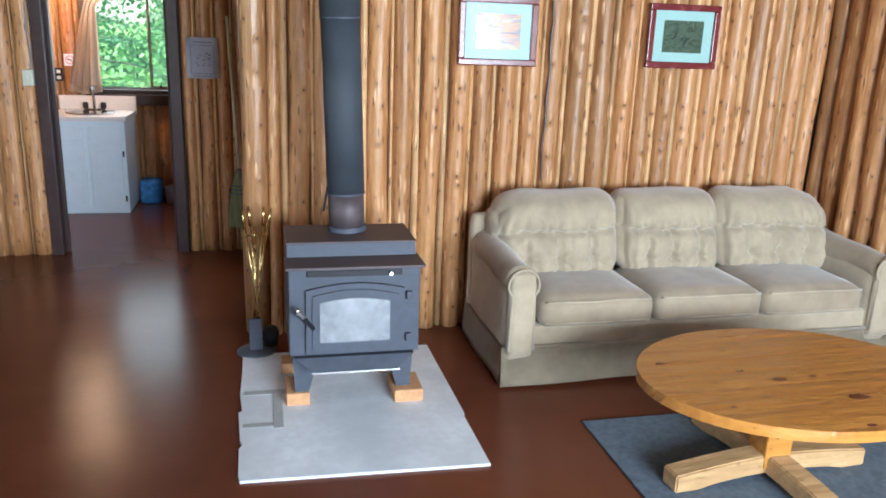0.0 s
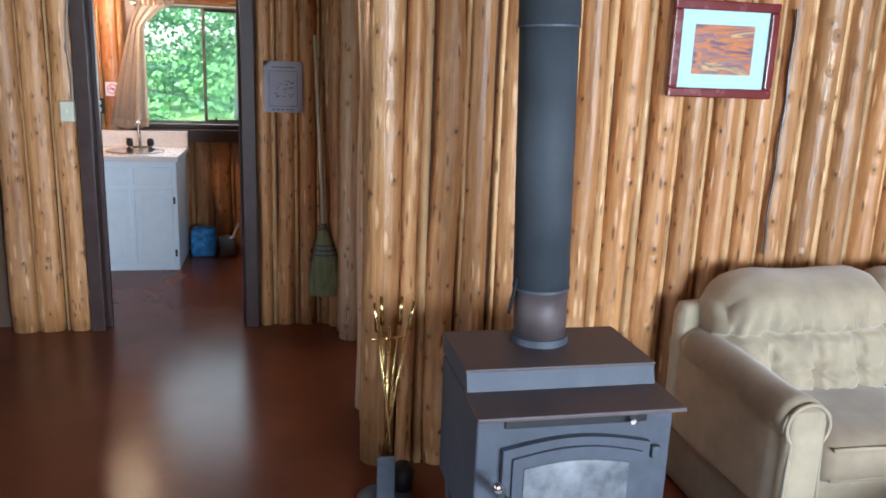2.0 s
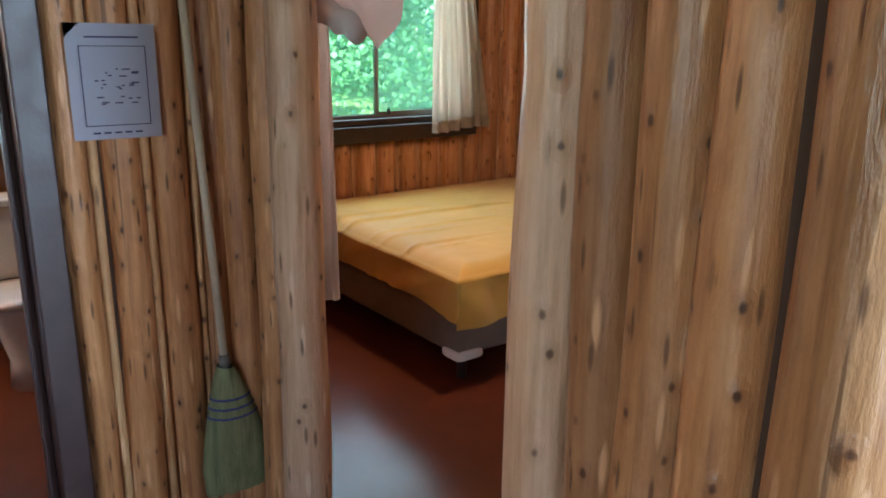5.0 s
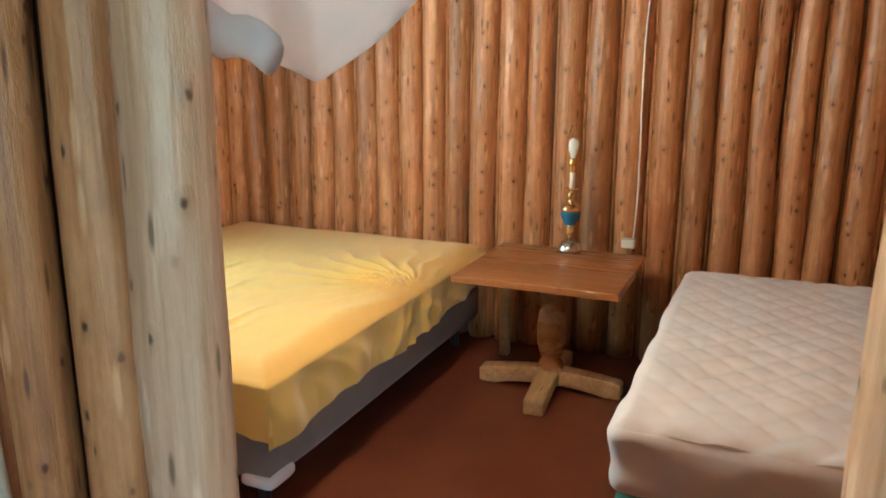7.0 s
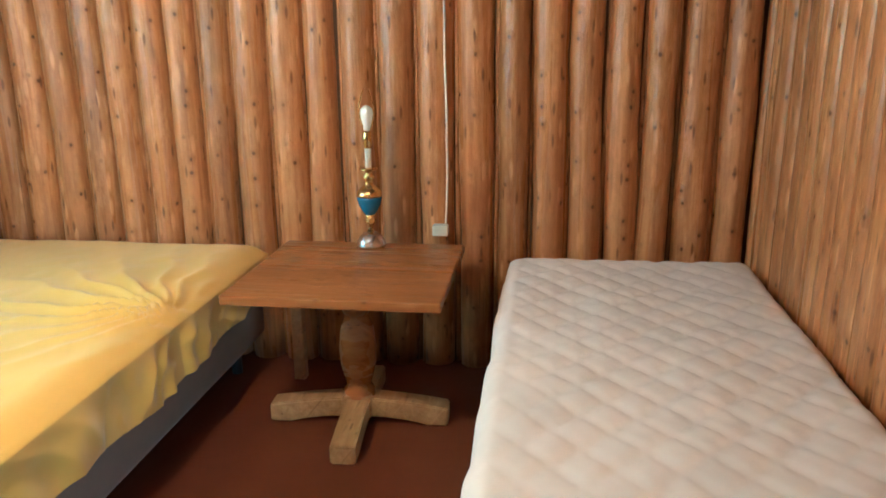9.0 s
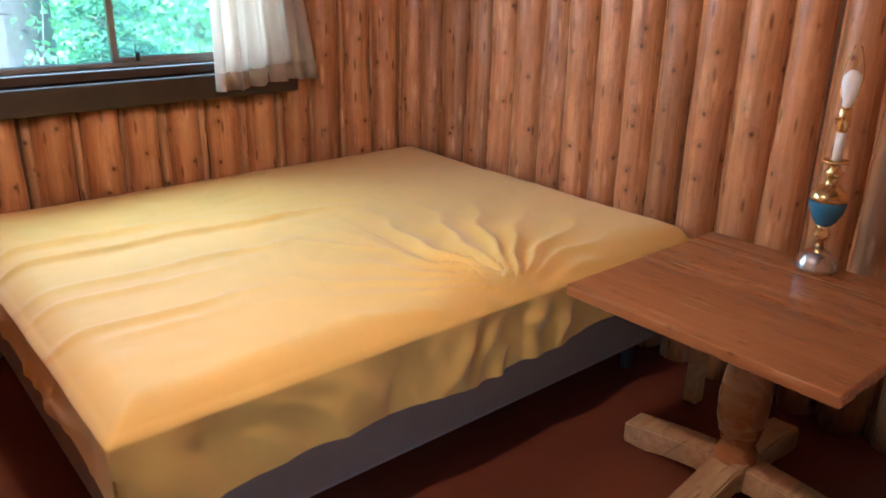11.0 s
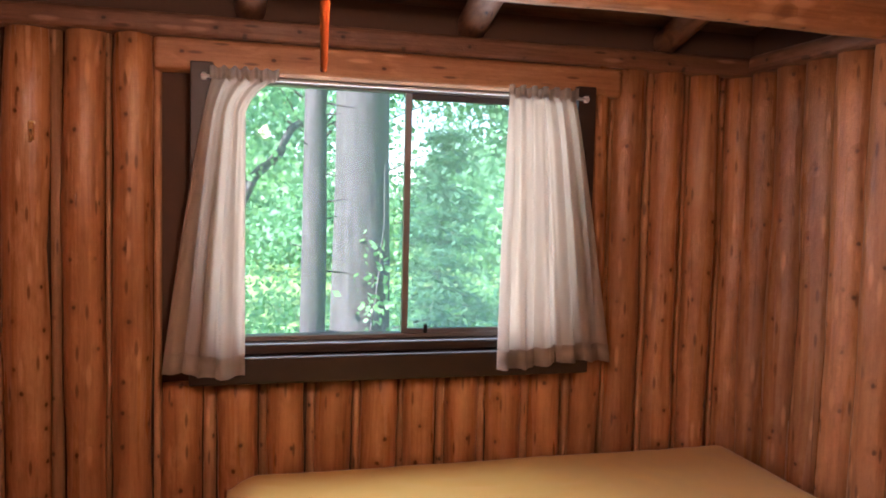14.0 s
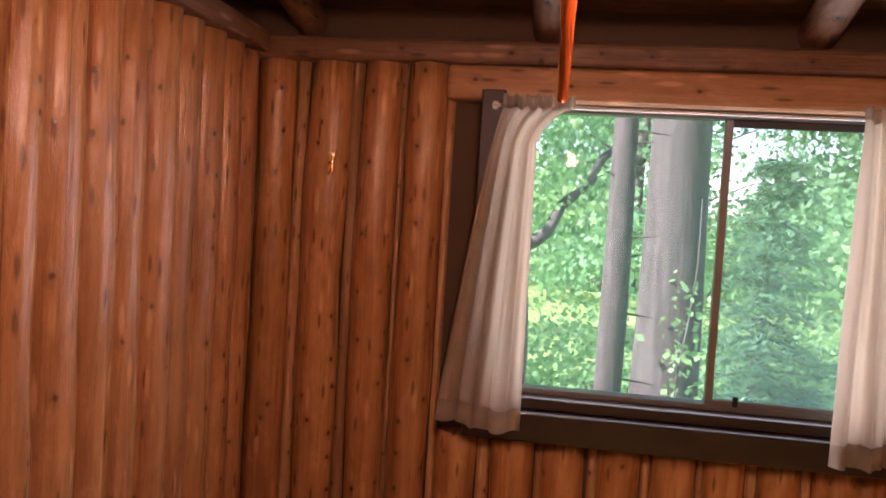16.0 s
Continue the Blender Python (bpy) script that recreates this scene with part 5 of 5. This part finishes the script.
part("box_spring", cushion(MX0 + 0.03, MX1 - 0.01, MY0 + 0.01, MY1 - 0.02, 0.12, 0.345, 0.03, 6), TICK, single, "green and beige striped box spring", True)
for x in (MX0 + 0.15, MX1 - 0.15):
    for y in (MY0 + 0.12, MY1 - 0.12):
        part("leg", tubed((x, y, 0), (x, y, 0.125), 0.022, 0.026, 12), BLACKM, single)


def quilt(p, n, u):
    o = Vector((0, 0, 0))
    if u.z > 0.9:
        a, b = (p.x + p.y * 1.15) / 0.155, (p.x - p.y * 1.15) / 0.155
        seam = min(abs(a - round(a)), abs(b - round(b)))
        inside = max(0.0, 1 - max(abs(u.x), abs(u.y)) ** 8)
        o.z += (0.009 * min(1, seam * 5) ** 0.6 - 0.005) * (0.4 + 0.6 * inside)
        o.z += 0.008 * noise.noise((p.x * 5, p.y * 5, 1.5)) + 0.004 * noise.noise((p.x * 14, p.y * 14, 3))
        if u.x < -0.86:
            o.z += 0.008 * 0.35 * math.sin(p.y * 42 + p.x * 30)
    else:
        o += Vector((n.x, n.y, 0)) * 0.008 * math.sin(p.z * 30 + 4 * noise.noise((p.x * 4, p.y * 4, 0)))
        if u.z < -0.9:
            o.z += 0.015 * noise.noise((p.x * 4, p.y * 4, 9))
    return o


part("mattress", cushion(MX0, MX1, MY0, MY1, 0.335, MT, 0.055, 104, quilt), QUILT, single, "quilted off-white padded mattress cover", True)


# square side table
TX, TY, TT = 3.112, 6.98, 0.605
bm = boxed(2.757, 3.468, 6.615, 7.350, TT - 0.034, TT, 0.006, 2)


def turned_column(t):
    part("column", lathe([(0.060, 0.075), (0.058, 0.13), (0.045, 0.15), (0.052, 0.17), (0.066, 0.23), (0.070, 0.30), (0.062, 0.37), (0.046, 0.42), (0.052, 0.44), (0.060, 0.46), (0.060, 0.571)], (TX, TY, 0), 24), PINE_B, t, smooth=True)
    part("hub", boxed(TX - 0.055, TX + 0.055, TY - 0.055, TY + 0.055, 0.03, 0.115, 0.005), PALEP, t)


feet_table("side_table", (TX, TY), "square varnished pine pedestal table between the beds", bm, PINE_B, TT, 0.34, PALEP, turned_column, 3)

prop = tagged(part("wooden_prop", boxed(3.415, 3.463, 7.295, 7.343, 0, TT - 0.034, 0.004), PALEP), "pale sawn wooden prop under a table corner by the wall", "prop")

# table lamp without its shade
LX, LY = 3.405, 6.985
tl = thing("table_lamp", (LX, LY, TT), "brass and blue glazed table lamp without a shade", "lamp")
part("base", lathe([(0.058, 0), (0.060, 0.012), (0.056, 0.018), (0.057, 0.026), (0.048, 0.034), (0.046, 0.044), (0.030, 0.056), (0.016, 0.062)], (LX, LY, TT), 28), STEEL, tl, smooth=True)
part("lower_stem", lathe([(0.013, 0.060), (0.011, 0.085), (0.020, 0.098), (0.022, 0.108), (0.013, 0.122), (0.020, 0.132)], (LX, LY, TT), 22), BRASS, tl, smooth=True)
part("urn", lathe([(0.018, 0.130), (0.030, 0.145), (0.044, 0.172), (0.049, 0.196), (0.048, 0.206)], (LX, LY, TT), 28), BLUEGL, tl, "blue glazed urn", True)
part("urn_cap", lathe([(0.050, 0.206), (0.050, 0.214), (0.046, 0.228), (0.028, 0.243), (0.018, 0.250), (0.016, 0.272), (0.026, 0.282), (0.015, 0.292), (0.013, 0.306), (0.036, 0.312), (0.034, 0.317), (0.012, 0.318)], (LX, LY, TT), 28), BRASS, tl, smooth=True)
part("candle_sleeve", tubed((LX, LY, TT + 0.318), (LX, LY, TT + 0.393), 0.0125, seg=18), WHITEPL, tl, smooth=True)
part("socket", lathe([(0.011, 0.393), (0.012, 0.40), (0.017, 0.412), (0.017, 0.455), (0.013, 0.462)], (LX, LY, TT), 18), BRASS, tl, smooth=True)
part("switch_key", tubed((LX - 0.03, LY + 0.01, TT + 0.43), (LX, LY, TT + 0.43), 0.004, seg=8), BRASS, tl)
part("bulb", lathe([(0.012, 0.460), (0.014, 0.480), (0.022, 0.505), (0.025, 0.526), (0.022, 0.544), (0.011, 0.555), (0.003, 0.558)], (LX, LY, TT), 22), BULB_OFF, tl, "unlit frosted bulb", True)
for s in (-1, 1):
    pts = [(LX + 0.02 * s * 0.3, LY + s * (0.010 + 0.02 * math.sin(math.pi * k / 12)), TT + 0.455 + 0.165 * k / 12) for k in range(13)]
    part("harp_wire", bent(pts, 0.0022, 6), BRASS, tl, smooth=True)
plug = thing("cord_outlet", (3.62, 6.735, TT), "white plug socket with cord running up the logs", "outlet")
part("socket_block", boxed(3.585, 3.635, 6.70, 6.765, TT, TT + 0.045, 0.006), WHITEPL, plug)
pts = [(3.628 + 0.004 * math.sin(z * 7), 6.715 + 0.03 * (z - 0.7) * 0.5 + 0.014 * math.sin(z * 5.1) - (0.03 if z > 1 else 0.0) * min(1, (z - 1) * 2), z) for z in (TT + 0.04 + (2.1 - TT - 0.04) * k / 24 for k in range(25))]
part("cord", bent(pts, 0.0045), WHITEPL, plug, smooth=True)
hk = thing("wall_hook", (0.962, 9.105, 1.68), "small brass coat hook screwed to a log", "hook")
part("plate", boxed(0.953, 0.971, 9.095, 9.115, 1.70, 1.765, 0.003), BRASS, hk)
part("arm", tubed((0.962, 9.10, 1.715), (0.968, 9.06, 1.695), 0.005, seg=8), BRASS, hk, smooth=True)
part("tip", tubed((0.968, 9.06, 1.695), (0.970, 9.055, 1.735), 0.005, 0.007, 8), BRASS, hk, smooth=True)


# ---- outdoors ----
def leaf_cloud(centres, count, size, rng, droop=1.2, lean=1.5, wide=0.38):
    """Many small leaves scattered in clumps, each a folded quad."""
    vs, fs = [], []
    for c, r in centres:
        for _ in range(count):
            p = Vector(c) + Vector((rng.gauss(0, r[0]), rng.gauss(0, r[1]), rng.gauss(0, r[2]))) * 0.55
            a = Vector((rng.uniform(-1, 1), rng.uniform(-1, 1), rng.uniform(-1, 0.4) * droop)).normalized()
            b = a.cross(Vector((rng.gauss(0, lean), rng.gauss(0, lean), 1))).normalized()
            s = size * rng.uniform(0.6, 1.3)
            k = len(vs)
            vs += [tuple(p), tuple(p + a * s * 0.5 + b * s * wide), tuple(p + a * s), tuple(p + a * s * 0.5 - b * s * wide)]
            fs.append((k, k + 1, k + 2, k + 3))
    me = bpy.data.meshes.new("leaves")
    me.from_pydata(vs, [], fs)
    return me


def ground_z(x, y):
    d = max(0.0, math.hypot(x, y) - 14)
    return -0.35 + min(2.2, d * 0.03) - 0.08


def broadleaf(x, y, height, r, crown_r, seed, label, leaf=LEAF, count=260, size=0.16, low=0.25, clumps=26):
    rng = random.Random(seed)
    z = ground_z(x, y)
    t = thing("tree", (x, y, z), label, "tree", "trees outside")
    bm = bmesh.new()
    top = Vector((x + rng.uniform(-0.4, 0.4), y + rng.uniform(-0.4, 0.4), z + height * 0.8))
    tube(bm, (x, y, z), top, r, r * 0.35, 14, 12, r * 0.9, seed)
    cs = []
    for k in range(clumps):
        a, f = rng.uniform(0, 6.28), rng.uniform(low, 1.0)
        rr = crown_r * math.sqrt(rng.uniform(0.1, 1)) * (1.15 - 0.7 * abs(f - 0.55))
        c = Vector((x + rr * math.cos(a), y + rr * math.sin(a), z + height * f))
        s = Vector((x, y, z)).lerp(top, min(0.95, f * 0.8))
        if k % 2 == 0:
            tube(bm, s, c, r * 0.22, r * 0.05, 6, 4, 0.15, seed + k, cap=False)
        cs.append((c, (crown_r * 0.28, crown_r * 0.28, crown_r * 0.2)))
    part("trunk", bm, BARK, t, smooth=True)
    me = leaf_cloud(cs, count, size, rng)
    tagged(part("crown", me, leaf, t), "sunlit green leaves")
    return t


def fir(x, y, height, r, spread, seed, label, leaf=NEEDLE, base=0.08, per=7, tiers=26, size=0.09, leaves=26):
    rng = random.Random(seed)
    z = ground_z(x, y)
    t = thing("fir_tree", (x, y, z), label, "tree", "trees outside")
    bm = bmesh.new()
    tube(bm, (x, y, z), (x, y, z + height), r, r * 0.15, 12, 10, r * 0.3, seed)
    cs = []
    for i in range(tiers):
        f = base + (1 - base) * i / tiers
        for k in range(per):
            a = rng.uniform(0, 6.28)
            ln = spread * (1 - f * 0.85) * rng.uniform(0.7, 1.1)
            p0 = Vector((x, y, z + height * f))
            p1 = p0 + Vector((math.cos(a) * ln, math.sin(a) * ln, -0.18 * ln + rng.uniform(-0.1, 0.1)))
            tube(bm, p0, p1, 0.012 + r * 0.08, 0.003, 5, 2, 0, 0, cap=False)
            for q in (0.3, 0.5, 0.7, 0.88, 1.0):
                cs.append((p0.lerp(p1, q), (0.10 + 0.05 * ln, 0.10 + 0.05 * ln, 0.035)))
    part("trunk", bm, BARK, t, smooth=True)
    tagged(part("crown", leaf_cloud(cs, leaves, size, rng, 0.6, 0.6, 0.17), leaf, t), "flat sprays of green needles")
    return t


# the thick bare trunk and the thin dead one outside the bedroom window
big = thing("tree", (2.40, 11.55, -0.4), "thick grey-barked trunk outside the bedroom window", "tree", "trees outside")
part("trunk", tubed((2.40, 11.55, -0.4), (2.44, 11.6, 9.0), 0.205, 0.14, 26, 30, 0.05, 2.0), BARK, big, smooth=True)
crown = [((2.4 + 1.5 * math.cos(k * 2.4), 11.6 + 1.3 * math.sin(k * 2.4), 4.2 + 0.28 * k), (0.8, 0.8, 0.35)) for k in range(16)]
part("crown", leaf_cloud(crown, 260, 0.14, random.Random(71)), NEEDLE, big)
thin = thing("tree", (2.04, 10.62, -0.4), "thin grey dead trunk with broken twigs", "tree", "trees outside")
part("trunk", tubed((2.00, 10.62, -0.4), (2.06, 10.66, 5.5), 0.075, 0.045, 18, 16, 0.04, 6.0), BARK, thin, smooth=True)
rng = random.Random(9)
for k in range(16):
    z = 0.7 + 0.14 * k + rng.uniform(-0.04, 0.04)
    a = rng.uniform(-0.5, 0.7) + (math.pi if k % 4 == 0 else 0)
    ln = rng.uniform(0.08, 0.22)
    part("twig", tubed((2.03, 10.63, z), (2.03 + ln * math.cos(a), 10.63 + ln * math.sin(a), z + rng.uniform(-0.03, 0.05)), 0.008, 0.003, 6), BARK, thin)
slim = thing("tree", (0.85, 12.4, -0.4), "slim leaning tree with a long bent limb", "tree", "trees outside")
part("trunk", tubed((1.42, 12.3, -0.4), (1.50, 12.4, 4.5), 0.045, 0.03, 12, 10, 0.08, 1.0), BARK, slim, smooth=True)
part("limb", tubed((1.44, 12.3, 1.35), (2.10, 12.9, 2.15), 0.05, 0.03, 12, 10, 0.10, 5.0), BARK, slim, smooth=True)
part("crown", leaf_cloud([((1.3 + 0.5 * math.cos(k), 12.6 + 0.5 * math.sin(k * 1.7), 1.7 + 0.16 * k), (0.4, 0.4, 0.25)) for k in range(14)], 210, 0.065, random.Random(5)), LIME, slim)
sap = thing("sapling", (2.42, 11.1, -0.4), "light green sapling at the foot of the trunk", "sapling")
part("stem", tubed((2.40, 11.12, -0.4), (2.47, 11.08, 1.75), 0.010, 0.004, 8, 6, 0.08, 3.0), BARK, sap)
part("leaves", leaf_cloud([((2.50 + 0.10 * math.cos(k * 2.1), 11.08 + 0.12 * math.sin(k * 2.1), 0.55 + 0.07 * k), (0.15 - 0.007 * k, 0.12, 0.10)) for k in range(11)], 14, 0.052, random.Random(6)), LIME, sap)
fir(3.25, 12.6, 2.6, 0.035, 0.75, 21, "young fir with flat green sprays", base=0.15, tiers=18, per=6, size=0.075, leaves=18)
# fir boughs and a forked tree outside the washroom
fir(-2.75, 12.3, 8.0, 0.16, 2.7, 31, "large fir with boughs across the washroom window", base=0.15, tiers=22, per=7, size=0.10, leaves=26)
broadleaf(-0.35, 15.4, 6.5, 0.17, 2.2, 41, "broadleaf tree with leaning trunk on the lawn", low=0.42, clumps=34, count=420, size=0.10)
for k, (x, y, h, cr) in enumerate(((-8, 24, 9, 3.2), (-5.5, 30, 10, 3.4), (7.5, 21, 9, 3.0), (10, 26, 10, 3.4), (3.2, 24, 9, 3.0), (-12, 28, 10, 3.6), (-0.8, 33, 11, 4.0), (6, 32, 11, 4.0), (14, 30, 11, 4.0))):
    broadleaf(x, y, h, 0.16, cr, 50 + k, "leafy tree at the edge of the meadow", low=0.06, count=430, size=0.16, clumps=40)
rng = random.Random(77)
under = [((rng.uniform(-14, 16), rng.uniform(17, 36), 0.4 + rng.uniform(0, 1.2)), (1.1, 1.1, 0.7)) for _ in range(160)]
tagged(part("undergrowth", leaf_cloud(under, 240, 0.14, rng), LIME), "bright green undergrowth along the wood's edge", "undergrowth", kind="stuff")
near = [((rng.uniform(0.2, 5.5), rng.uniform(13.2, 16.5), -0.1 + rng.uniform(0, 0.5)), (0.5, 0.5, 0.35)) for _ in range(34)]
tagged(part("undergrowth", leaf_cloud(near, 200, 0.075, rng), LIME), "bright green undergrowth beyond the bedroom window", "undergrowth", kind="stuff")
wood_far = [((math.cos(a) * d, 6 + math.sin(a) * d, 2.0 + h), (3.0, 2.2, 1.8)) for a, d, h in ((rng.uniform(0.1, 3.04), rng.uniform(40, 55), rng.uniform(0, 14)) for _ in range(210))]
tagged(part("far_woods", leaf_cloud(wood_far, 170, 0.46, rng), LEAF), "dense sunlit woods round the meadow", "woods", kind="stuff")
